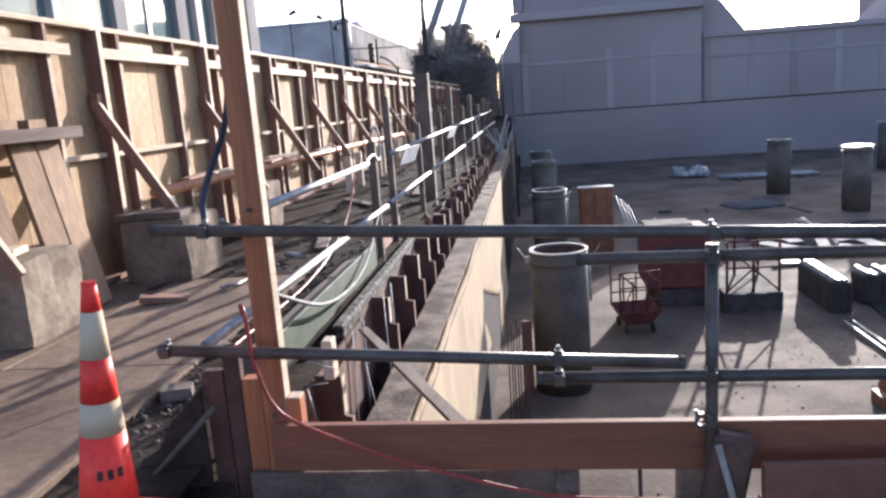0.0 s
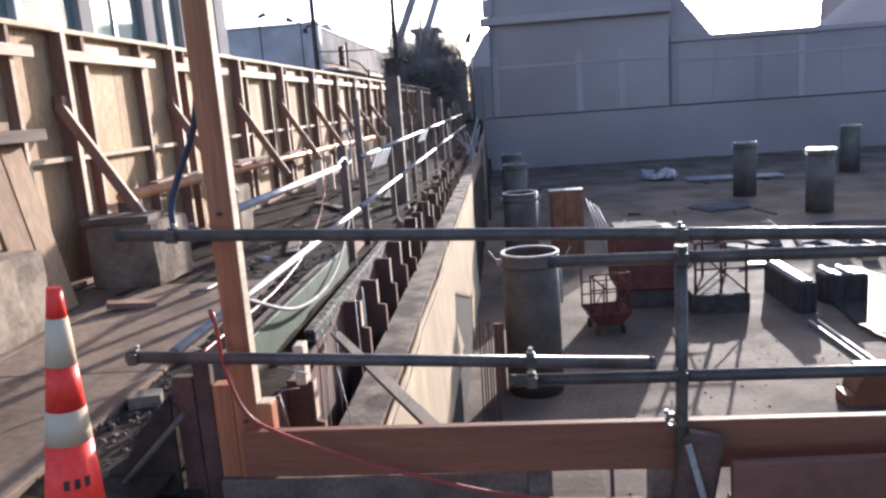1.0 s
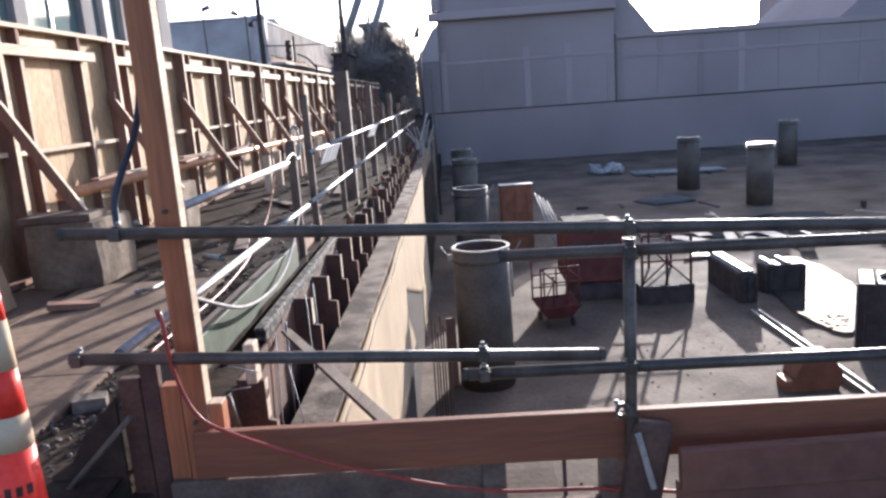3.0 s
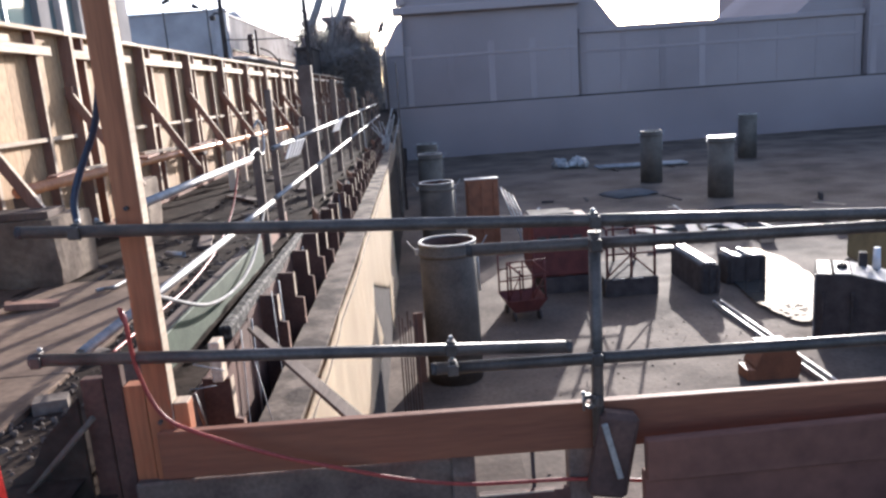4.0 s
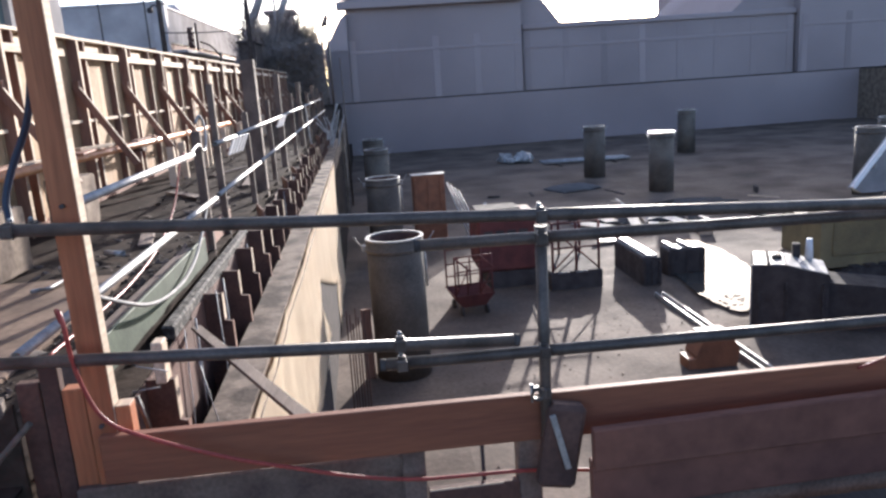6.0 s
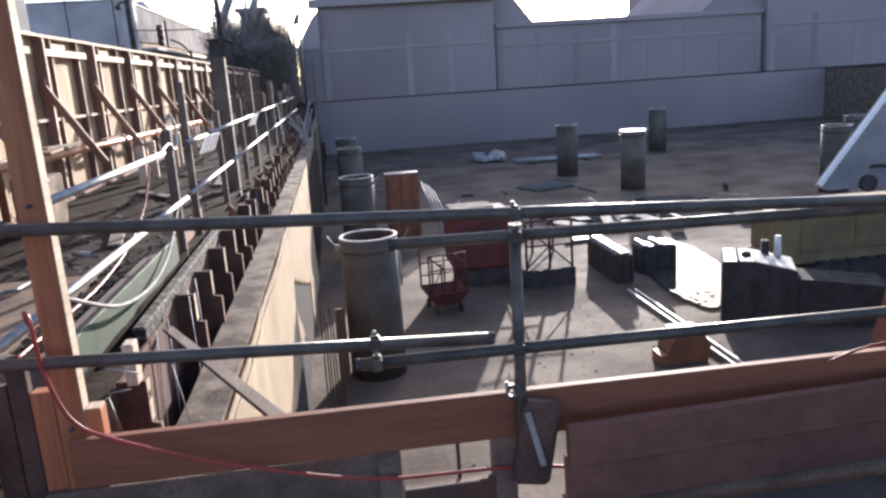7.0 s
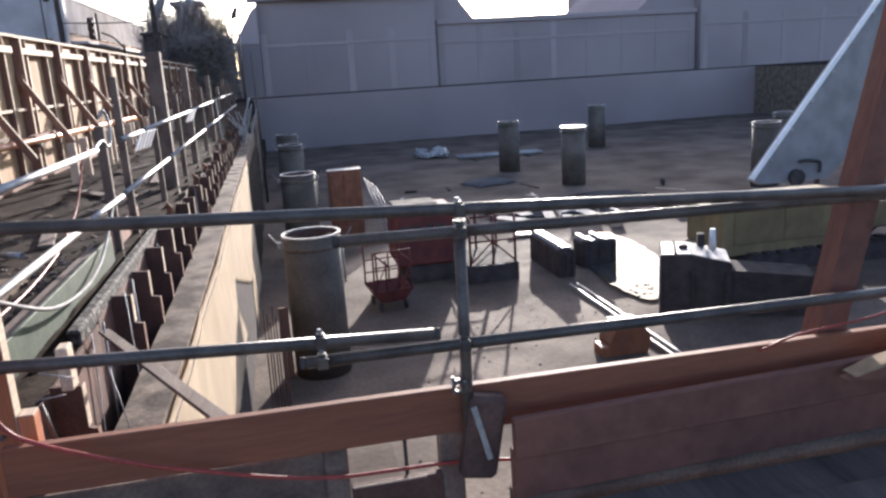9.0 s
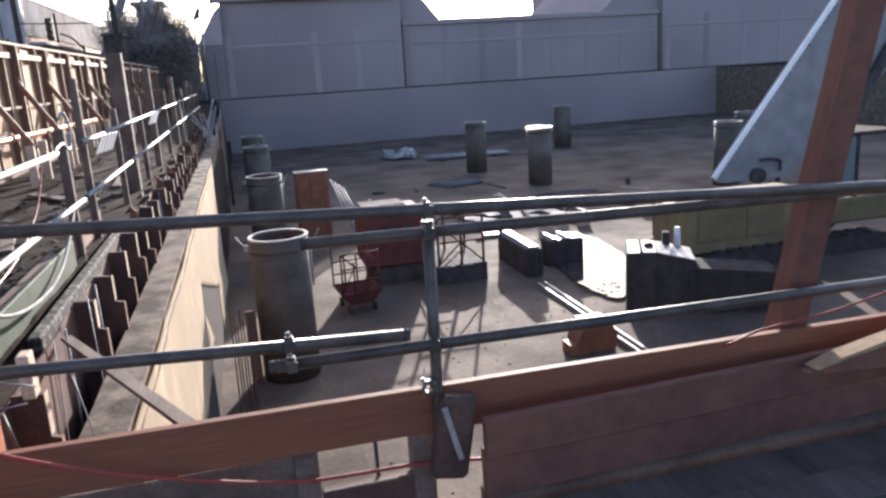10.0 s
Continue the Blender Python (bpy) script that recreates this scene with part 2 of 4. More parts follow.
def bumpy(x, y):
    return FLOOR + 0.05 * noise.noise(Vector((x * 0.5, y * 0.5, 0))) + 0.02 * noise.noise(Vector((x * 2.1, y * 2.1, 3)))


structure("pit_floor", grid(-0.9, PX1, -2.0, PY1, 120, 150, bumpy), M_pit, "muddy concrete floor of the deep excavation", "floor")
structure("pit_wall_far", box(-2.5, PY1, FLOOR - 0.3, PX1, PY1 + 0.6, -0.04), M_facade, "shaded concrete wall at the end of the pit", "wall")
structure("pit_wall_side", box(PX1, -2.0, FLOOR - 0.3, PX1 + 0.6, PY1 + 0.6, -0.04), M_conc, "shaded concrete wall along the pit", "wall")
structure("pit_wall_near", box(-0.9, -2.6, FLOOR - 0.3, PX1, -2.0, -0.04), M_conc, "concrete wall under the walkway", "wall")
structure("trench_floor", box(PX0, -2.0, FLOOR - 0.2, -0.9, PY1, -3.0), M_dirt, "dark earth between sheet piles and basement wall", "ground")

structure("earth_face", box(-2.4, 0.9, FLOOR - 0.2, PX0 - 0.10, PY1 + 0.5, -0.125), M_dirt, "dark earth face behind the sheet piles", "ground")

def earth(x, y):
    return -0.035 + 0.055 * abs(noise.noise(Vector((x * 1.6, y * 1.1, 4)))) + 0.012 * noise.noise(Vector((x * 6, y * 6, 2)))


structure("earth_strip", grid(-4.1, -1.5, 1.1, 46, 26, 300, earth), M_dirt, "dark uneven earth along the hoarding", "ground")

# street slab, cast in bays
slab = thing("pavement", label="worn sunlit concrete slab with open joints", category="pavement", kind="structure")
jj = 0
for y0 in np.arange(-3.0, 6.0, 2.4):
    for x0, x1 in ((-4.6, -3.42), (-3.4, -2.12)):
        part("slab_bay", box(x0, y0, -0.12, x1, y0 + 2.385, 0.004 * (jj % 3), 0.008), M_slab, slab)
        jj += 1
structure("walkway", box(-1.28, -3.0, -0.45, 40, 1.05, -0.28), M_slab, "concrete walkway behind the barrier", "floor")

# ---- basement wall and its torn sheet ----
WL, WR, WT = -1.18, -0.90, -0.57
bm = grid(0, 1, 1.5, 46, 3, 160, lambda x, y: 0)
for v in bm.verts:
    u = v.co.x
    v.co = Vector((WL + (WR - WL) * u, v.co.y, WT + 0.008 * noise.noise(Vector((u * 3, v.co.y * 2.3, 1)))))
    v.co.x += 0.007 * noise.noise(Vector((u, v.co.y * 1.7, 7)))
r = bmesh.ops.extrude_face_region(bm, geom=list(bm.faces))
for v in [g for g in r["geom"] if isinstance(g, bmesh.types.BMVert)]:
    v.co.z = FLOOR - 0.2
bmesh.ops.recalc_face_normals(bm, faces=bm.faces)
structure("basement_wall", bm, M_wallconc, "raw grey concrete basement wall with rough top", "wall")


def sheet_x(y, z):
    return WR + 0.025 + 0.02 * noise.noise(Vector((y * 0.6, z * 0.9, 2))) + 0.018 * noise.noise(Vector((y * 2.2, z * 1.6, 5))) + 0.010 * abs(noise.noise(Vector((y * 3.5 + z * 2.0, z * 0.5, 8)))) + 0.045 * max(0.0, noise.noise(Vector((y * 0.9 - z * 1.5, z * 0.4 + y * 0.15, 14)))) * min(1.0, max(0.0, -0.62 - z) * 4)


def sheet_bm(y0, y1, z0, z1, ny, nz, cut):
    bm = bmesh.new()
    vs = {}
    for i in range(ny + 1):
        for j in range(nz + 1):
            y, z = y0 + (y1 - y0) * i / ny, z0 + (z1 - z0) * j / nz
            vs[i, j] = (y, z)
    made = {}

    def vert(i, j):
        if (i, j) not in made:
            y, z = vs[i, j]
            made[i, j] = bm.verts.new((sheet_x(y, z), y, z))
        return made[i, j]
    for i in range(ny):
        for j in range(nz):
            y, z = (vs[i, j][0] + vs[i + 1, j + 1][0]) / 2, (vs[i, j][1] + vs[i + 1, j + 1][1]) / 2
            if not cut(y, z):
                bm.faces.new((vert(i, j), vert(i + 1, j), vert(i + 1, j + 1), vert(i, j + 1))).smooth = True
    bmesh.ops.solidify(bm, geom=list(bm.faces), thickness=0.012)
    return bm


def torn(y, z):
    left = 11.45 + 0.15 * noise.noise(Vector((0, z * 3.0, 9))) + 1.35 * max(0.0, min(1.0, -1.85 - z))
    right = 16.3 + 0.12 * noise.noise(Vector((0, z * 2.0, 3)))
    if y < right and z < -2.74 - 0.06 * noise.noise(Vector((y * 1.8, 0, 6))):
        return True
    return z < -1.62 - 0.28 * (y - 11.9) and left < y < right


tagged(part("membrane_strip", box(WR + 0.004, 2.4, FLOOR - 0.02, WR + 0.010, 17.2, -1.3), M_dark), "dark membrane behind the torn protection sheet", "membrane")
tagged(part("protection_sheet", sheet_bm(2.2, 20.5, FLOOR + 0.05, -0.588, 190, 80, torn), M_sheet), "cream protection sheet with a torn gap on the wall", "sheet")

seam = []
for k in range(40):
    y = 3.4 + k * 0.4
    z = -0.70 - 0.012 * noise.noise(Vector((y * 1.3, 0, 2)))
    seam.append((sheet_x(y, z) + 0.004, y, z))
tagged(part("seam_cord", hose(seam, 0.006, 6, 4), M_oldwood), "dark stitched seam along the protection sheet", "cord")

# ---- sheet piles along the edge ----
for i in range(32):
    web_y = 4.18 if i == 0 else 5.04 + i * 0.82
    y = web_y - 0.45
    top = -0.10 if i == 0 else -0.06 - 0.04 * (i % 2) + (0.08 if i < 4 else 0.2) * noise.noise(Vector((i * 1.73 + 0.4, 0.3, 0.2)))
    step = top - 0.26 - 0.10 * noise.noise(Vector((i * 2.37 + 0.3, 5.4, 0.6)))
    xa, xb = PX0 - 0.085, PX0 + 0.08 + 0.03 * noise.noise(Vector((i * 1.31 + 0.2, 2.5, 0.7)))
    xc = xb + 0.045 + 0.012 * (i % 3)
    sp = thing("sheet_pile", label="rusty steel sheet pile with stepped cut top", category="pile", group="sheet piles along the edge")
    part("back_panel", box(xa, y, FLOOR, xa + 0.016, y + (1.67 if i == 0 else 0.81), top - 0.02), M_rust, sp)
    web = part("web", solid([(xa + 0.017, FLOOR), (xc, FLOOR), (xc, step), (xb, step + 0.012), (xb, top), (xa + 0.017, top + 0.01)], 0.03, "y"), M_rust, sp)
    for v in web.data.vertices:
        v.co.y += web_y
    # timber-coloured strips paint the sunlit edges of the rusty web
    part("worn_edge", box(xb + 0.001, web_y + 0.002, step + 0.014, xb + 0.005, web_y + 0.075, top - 0.004), M_rail, web, "bright edge painted as sunlit")
    part("worn_edge", box(xc + 0.001, web_y + 0.002, FLOOR + 2.6, xc + 0.005, web_y + 0.06, step - 0.004), M_stud, web, "rusty edge toned lighter as sunlit")


# ---- hoarding fence, bay after bay ----
def hoarding_bay():
    b = thing("hoarding_panel", label="plywood hoarding panel on a timber stud frame", category="fence", group="hoarding panels")
    for y0 in (0.0, 1.2):
        part("plywood_sheet", box(-0.018, y0 + 0.003, 0.02, 0.0, y0 + 1.197, 2.36), M_ply, b)
    for y0, d, w in ((0.045, 0.146, 0.07), (0.47, 0.098, 0.055), (1.67, 0.10, 0.05)):
        s = part("stud", box(0.001, y0, 0.046, d, y0 + w, 2.359, 0.003), M_stud, b)
        # paler strip paints the sunlit front edge of the stud
        part("sawn_edge", box(d - 0.001, y0 - 0.001, 0.05, d + 0.003, y0 + w + 0.001, 2.355 if d > 0.12 else 2.09, 0.0005), M_rail, s, "sawn edge painted paler as sunlit")
    part("top_plate", box(-0.03, 0, 2.36, 0.11, 2.4, 2.405, 0.003), M_rail, b)
    part("front_rail", box(0.102, 0.118, 2.10, 0.148, 1.95, 2.20, 0.003), M_rail, b)
    part("cleat", box(0.001, 0.52, 2.22, 0.04, 1.30, 2.30, 0.003), M_rail, b)
    for y0, y1 in ((0.118, 0.468), (0.528, 1.668), (1.722, 2.39)):
        part("nogging", box(0.001, y0, 1.17, 0.085, y1, 1.215, 0.003), M_rail, b)
    part("bottom_plate", box(0.0, 0, 0.0, 0.15, 2.4, 0.045, 0.003), M_stud, b)
    br = part("brace", box(-0.05, -0.022, 0, 0.05, 0.022, 1.37, 0.003, Matrix.Translation((0.055, -0.025, 1.70)) @ Matrix.Rotation(radians(180 - 31), 4, "Y")), M_stud, b)
    # the brace gets its sunlit edge as a pale strip too
    part("sawn_edge", box(-0.052, -0.023, 0.02, -0.049, 0.023, 1.36, 0, Matrix.Translation((0.055, -0.025, 1.70)) @ Matrix.Rotation(radians(180 - 31), 4, "Y")), M_rail, br, "sawn edge painted paler as sunlit")
    part("gusset", box(0.03, -0.045, 1.62, 0.12, 0.043, 1.78, 0.004), M_stud, b)
    return b


FX = -4.155
first = hoarding_bay()
first.matrix_basis = pose(FX, 2.09, 0.02)
for i in range(1, 18):
    copy_thing(first, pose(FX, 2.09 + 2.4 * i + 0.02 * math.sin(i * 2.1), 0.02 - 0.006 * i))


# concrete blocks that hold the braces
def concrete_block(x, y, z, sx, sy, sz, turn=0, label="rough cast concrete block holding a fence brace"):
    bm = bmesh.new()
    bmesh.ops.create_cube(bm, size=1.0)
    bmesh.ops.subdivide_edges(bm, edges=bm.edges, cuts=7, use_grid_fill=True)
    bmesh.ops.scale(bm, verts=bm.verts, vec=(sx, sy, sz))
    for v in bm.verts:
        edge = sum(abs(abs(c) - h / 2) < 1e-5 for c, h in zip(v.co, (sx, sy, sz)))
        v.co *= 1 - 0.02 * max(0, edge - 1)
        v.co += 0.014 * noise.noise_vector(v.co * 5 + Vector((x, y, z)))
    bmesh.ops.translate(bm, verts=bm.verts, vec=(0, 0, sz / 2 - 0.004))
    ob = part("concrete_block", bm, M_conc if sz > 0.2 else M_rubble)
    ob.matrix_basis = pose(x, y, z, 0, 0, turn)
    return tagged(ob, label, "block", "concrete blocks")


concrete_block(-3.85, 4.95, 0.0, 0.72, 0.75, 0.62, 3, "weathered cast concrete block on the slab")
concrete_block(-3.50, 6.85, 0.0, 0.66, 0.72, 0.60, -2)
concrete_block(-3.58, 9.5, 0.0, 0.42, 0.5, 0.62)
for y in (14.2, 16.5, 18.9, 21.3, 23.7, 26.1):
    for s in (0, 0.9) if y < 15 else (0, 0.5):
        ob = tagged(part("timber_stub", box(-0.06, -0.06, 0, 0.06, 0.06, 0.66, 0.004), M_rail), "pale timber stub under a fence brace", "timber", "timber stubs")
        ob.matrix_basis = pose(-3.30 + s * 0.1, y - s * 1.4, -0.01, 3 - 8 * s, 0, 5)

# long pipe on the blocks, offcuts of timber over it
tagged(part("long_pipe", pipe((-3.68, 6.95, 0.80), (-3.68, 22.0, 0.63), 0.055), M_copper), "orange plastic pipe laid along the hoarding", "pipe")
for i, (x, y, z, l, w, h, turn) in enumerate(((-3.78, 8.2, 0.835, 0.9, 0.10, 0.03, 6), (-3.80, 9.3, 0.822, 1.3, 0.12, 0.025, -3), (-3.70, 10.6, 0.813, 1.1, 0.16, 0.03, 6), (-3.66, 10.8, 0.843, 0.8, 0.09, 0.04, -14), (-3.72, 13.4, 0.782, 1.4, 0.12, 0.03, 3))):
    ob = tagged(part("timber_offcut", box(-w / 2, -l / 2, 0, w / 2, l / 2, h, 0.003), M_rail if i % 2 else M_stud), "loose sawn timber offcut lying on the pipe", "timber", "timber offcuts")
    ob.matrix_basis = pose(x, y, z, 0, 0, turn)
ob = tagged(part("timber_offcut", box(-0.19, -0.07, 0, 0.19, 0.07, 0.05, 0.004), M_stud), "short board lying on the slab by the blocks", "timber")
ob.matrix_basis = pose(-3.1, 5.75, 0.012, 0, 8, 25)
ob = tagged(part("timber_packer", box(-0.33, -0.2, 0, 0.3, 0.2, 0.06, 0.004), M_oldwood), "dark timber packer on the concrete block", "timber")
ob.matrix_basis = pose(-3.55, 6.7, 0.60, 0, 0, 4)
ob = tagged(part("timber_packer", box(-0.2, -0.12, 0, 0.2, 0.12, 0.05, 0.004), M_rail), "pale timber packer on the concrete block", "timber")
ob.matrix_basis = pose(-3.85, 4.85, 0.625, 0, 0, 12)

for y, z0, z1 in ((7.1, 0.595, 0.743), (9.5, 0.60, 0.716), (12.94, 0.62, 0.677)):
    tagged(part("timber_packer", box(-3.76, y - 0.1, z0, -3.60, y + 0.1, z1, 0.004), M_oldwood), "dark timber packer under the pipe", "timber", "pipe packers")

# boards leaning on the fence under a cap timber
for y, w, mt in ((5.30, 0.30, M_shadeply), (5.62, 0.28, M_shadeply), (4.75, 0.30, M_shadeply)):
    ob = tagged(part("leaning_board", box(-0.02, 0, 0, 0.02, w, 1.42, 0.003), mt), "plywood offcut board leaning against the hoarding", "board", "leaning boards")
    ob.matrix_basis = pose(-3.66, y, 0.012, 0, -11, 0)
ob = tagged(part("cap_timber", box(-0.05, -0.62, 0, 0.20, 0.62, 0.10, 0.006), M_oldwood), "weathered timber lying across the leaning boards", "timber")
ob.matrix_basis = pose(-3.97, 5.45, 1.40, 0, 0, 0)
for y in (5.35, 5.7):
    ob = tagged(part("timber_offcut", box(-0.05, -0.13, 0, 0.05, 0.13, 0.07, 0.003), M_shadeply), "short timber offcut on the cap timber", "timber", "timber offcuts")
    ob.matrix_basis = pose(-3.97, y, 1.50, 0, 0, 6)

# ---- barrier in front of the camera ----
YB = 2.85


def zz(k):
    return EYE + k * YB


post = thing("timber_post", label="orange sawn timber post of the barrier", category="post")
part("shaft", box(-1.21, 2.95, -0.9, -1.11, 3.025, 3.4, 0.005), M_post, post)
# pale timber on this side stands for direct sun on the post
part("sawn_face", box(-1.1099, 2.955, -0.9, -1.1075, 3.020, 3.4), M_rail, post, "sawn side face painted paler as sunlit")
part("cleat", box(-1.106, 2.955, -0.35, -1.045, 3.03, 0.27, 0.004), M_post, post)
part("splice", box(-1.30, 2.96, -0.75, -1.214, 3.03, 0.36, 0.004), M_post, post)
# cleat top coloured pale as if in sun
part("sawn_edge", box(-1.104, 2.957, 0.2701, -1.047, 3.028, 0.273), M_rail, post, "sawn edge painted paler as sunlit")
for z in (0.10, 0.2, 1.1):
    part("bolt", rod((-1.16, 2.93, z), (-1.16, 2.952, z), 0.009, 8), M_dark, post)

tb = thing("toe_board", label="orange sawn timber toe board of the barrier", category="board")
part("board", box(-1.15, YB, -0.025, 3.9, YB + 0.045, 0.180, 0.005, Matrix.Rotation(radians(0.52), 4, "Y")), M_plank, tb)
for z0, z1, dy, mt, lab in ((-0.13, 0.05, 0.0, M_darkred, "reddish timber board below the toe board"), (-0.34, -0.11, 0.047, M_darkred, "dark timber board at the deck edge"), (-0.55, -0.32, 0.094, M_oldwood, "dark timber board at the deck edge")):
    tagged(part("lower_board", box(0.80, YB - 0.16 + dy, z0, 3.9, YB - 0.115 + dy, z1, 0.005, Matrix.Rotation(radians(-1.0), 4, "Y")), mt), lab, "board", "deck edge boards")
eb = thing("edge_board", label="dark red board at the deck edge, top painted sunlit", category="board")
part("board", solid([(2.27, 0.065), (2.75, 0.03), (3.4, -0.08), (4.1, -0.25), (4.1, 0.36), (2.66, 0.140), (2.45, 0.108)], 0.06, "y"), M_darkred, eb).matrix_basis = pose(0, YB - 0.28, 0)
# plywood tone paints the sunlit top of the dark red board
part("sawn_top", solid([(2.30, 0.080), (2.45, 0.111), (2.66, 0.143), (4.1, 0.363), (4.1, 0.385), (2.66, 0.164), (2.42, 0.120)], 0.085, "y"), M_ply, eb, "sawn top painted paler as sunlit").matrix_basis = pose(0, YB - 0.285, 0)


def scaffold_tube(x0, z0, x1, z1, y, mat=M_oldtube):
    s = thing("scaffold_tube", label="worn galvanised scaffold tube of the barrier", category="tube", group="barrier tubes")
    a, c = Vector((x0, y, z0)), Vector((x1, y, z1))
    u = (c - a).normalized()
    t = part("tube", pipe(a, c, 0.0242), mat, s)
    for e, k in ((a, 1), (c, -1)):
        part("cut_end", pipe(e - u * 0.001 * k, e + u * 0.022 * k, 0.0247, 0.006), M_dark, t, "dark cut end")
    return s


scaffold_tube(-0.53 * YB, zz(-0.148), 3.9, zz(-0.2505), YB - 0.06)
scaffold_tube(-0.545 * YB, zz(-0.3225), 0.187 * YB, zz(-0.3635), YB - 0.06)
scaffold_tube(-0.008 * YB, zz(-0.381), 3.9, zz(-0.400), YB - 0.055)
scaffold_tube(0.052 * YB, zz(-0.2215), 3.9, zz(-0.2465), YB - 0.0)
std = thing("scaffold_standard", label="upright scaffold tube on a dark foot plate", category="tube")
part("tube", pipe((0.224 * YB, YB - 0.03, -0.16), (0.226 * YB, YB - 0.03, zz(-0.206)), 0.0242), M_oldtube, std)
part("foot_plate", box(0.60, YB - 0.09, -0.22, 0.76, YB - 0.005, 0.15, 0.02, Matrix.Translation((0.68, 0, -0.1)) @ Matrix.Rotation(radians(10), 4, "Y") @ Matrix.Translation((-0.68, 0, 0.1))), M_rust, std)
part("strap", box(0.665, YB - 0.112, -0.12, 0.69, YB - 0.10, 0.13, 0.002, Matrix.Translation((0.68, 0, 0)) @ Matrix.Rotation(radians(-14), 4, "Y") @ Matrix.Translation((-0.68, 0, 0))), M_galv, std)
tagged(part("raking_post", box(-0.075, -0.06, 0, 0.075, 0.06, 2.9, 0.006, Matrix.Translation((0.835 * YB, YB + 0.12, -0.2)) @ Matrix.Rotation(radians(12.5), 4, "Y")), M_darkred), "reddish timber post leaning at the barrier", "post")


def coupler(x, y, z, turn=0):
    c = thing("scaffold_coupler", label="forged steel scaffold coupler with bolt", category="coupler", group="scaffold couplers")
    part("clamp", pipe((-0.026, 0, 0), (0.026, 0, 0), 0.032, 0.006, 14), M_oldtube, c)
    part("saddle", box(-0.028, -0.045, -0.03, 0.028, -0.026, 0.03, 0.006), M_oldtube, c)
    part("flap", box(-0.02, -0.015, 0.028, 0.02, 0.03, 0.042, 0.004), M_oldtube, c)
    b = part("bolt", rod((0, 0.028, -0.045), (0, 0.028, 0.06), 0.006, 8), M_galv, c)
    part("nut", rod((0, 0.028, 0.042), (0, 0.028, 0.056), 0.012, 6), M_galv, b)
    c.matrix_basis = pose(x, y, z, 0, 0, turn) @ Matrix.Diagonal((0.78, 0.78, 0.78, 1))
    return c


for k, h in ((0.022, -0.353), (0.022, -0.382), (0.224, -0.222), (0.224, -0.193 + 0.003), (0.222, -0.384), (-0.535, -0.324), (-0.455, -0.153)):
    coupler(k * YB, YB - 0.058, zz(h))
coupler(0.222 * YB, YB - 0.03, 0.20, 0)
coupler(0.222 * YB - 0.035, YB - 0.06, 0.205, 90)
coupler(-0.43 * YB, YB - 0.02, zz(-0.155), 40)

# hoses round the barrier
tagged(part("red_hose", hose([(-1.225, 2.90, 0.66), (-1.20, 2.82, 0.73), (-1.165, 2.77, 0.70), (-1.15, 2.77, 0.50), (-1.085, 2.77, 0.31), (-0.95, 2.77, 0.215), (-0.64, 2.77, 0.085), (-0.40, 2.79, 0.0), (-0.16, 2.82, -0.085), (0.08, 2.85, -0.145), (0.30, 2.875, -0.17), (0.55, 2.885, -0.185), (0.9, 2.89, -0.23), (1.5, 2.89, -0.34)], 0.0085), M_redhose), "thin red air hose sagging along the barrier", "hose")
tagged(part("red_hose", hose([(2.02, 2.84, 0.14), (2.06, 2.82, 0.165), (2.2, 2.80, 0.212), (2.53, 2.79, 0.245), (2.85, 2.77, 0.31), (3.4, 2.76, 0.42)], 0.006), M_redhose), "thin red hose tied along the barrier", "hose")
tagged(part("blue_hose", hose([(-1.22, 3.02, 2.0), (-1.24, 3.10, 1.70), (-1.30, 3.14, 1.45), (-1.40, 3.14, 1.24), (-1.435, 3.12, 1.13), (-1.43, 3.10, 1.06), (-1.41, 3.06, 1.00)], 0.015), M_bluehose), "thick dark blue hose hanging from the post", "hose")
tagged(part("white_hose", hose([(-1.45, 3.75, 0.57), (-1.45, 4.0, 0.46), (-1.45, 4.75, 0.20), (-1.46, 5.5, 0.10), (-1.47, 6.1, 0.13), (-1.49, 6.6, 0.25), (-1.52, 7.2, 0.46)], 0.013), M_whitehose), "pale hose looping between the rail posts", "hose")
tagged(part("thin_hose", hose([(-1.52, 3.4, 0.36), (-1.54, 4.2, 0.34), (-1.55, 4.8, 0.34), (-1.55, 5.5, 0.42), (-1.55, 6.1, 0.62), (-1.55, 6.5, 0.93), (-1.53, 6.6, 1.0)], 0.008), M_redhose), "thin red hose hung over the guard rail", "hose")

# dark shoring under the barrier
wal = thing("waling_beam", label="dark red timber waling under the barrier", category="beam")
part("beam", box(-1.30, 2.92, -1.25, 0.06, 3.02, -0.062, 0.008), M_oldwood, wal)
part("beam", box(0.135, 2.90, -0.62, 0.53, 2.938, -0.235, 0.004), M_rust, wal)
# pale strip paints the highlight on the beam's top edge
part("sawn_edge", box(0.14, 2.897, -0.240, 0.46, 2.90, -0.233), M_rail, wal, "sawn edge painted paler as sunlit")
for x in (-0.9, 0.03, 0.53):
    tagged(part("shoring_post", box(x, 2.90 if x > 0 else 3.021, FLOOR, x + 0.10, 3.0 if x > 0 else 3.12, -0.04, 0.006), M_oldwood), "dark timber shoring post under the barrier", "post", "shoring posts")
tagged(part("steel_pin", rod((0.385, 2.95, -0.5), (0.380, 2.95, -0.02), 0.009, 8), M_dark), "thin steel pin hanging from the board", "pin")
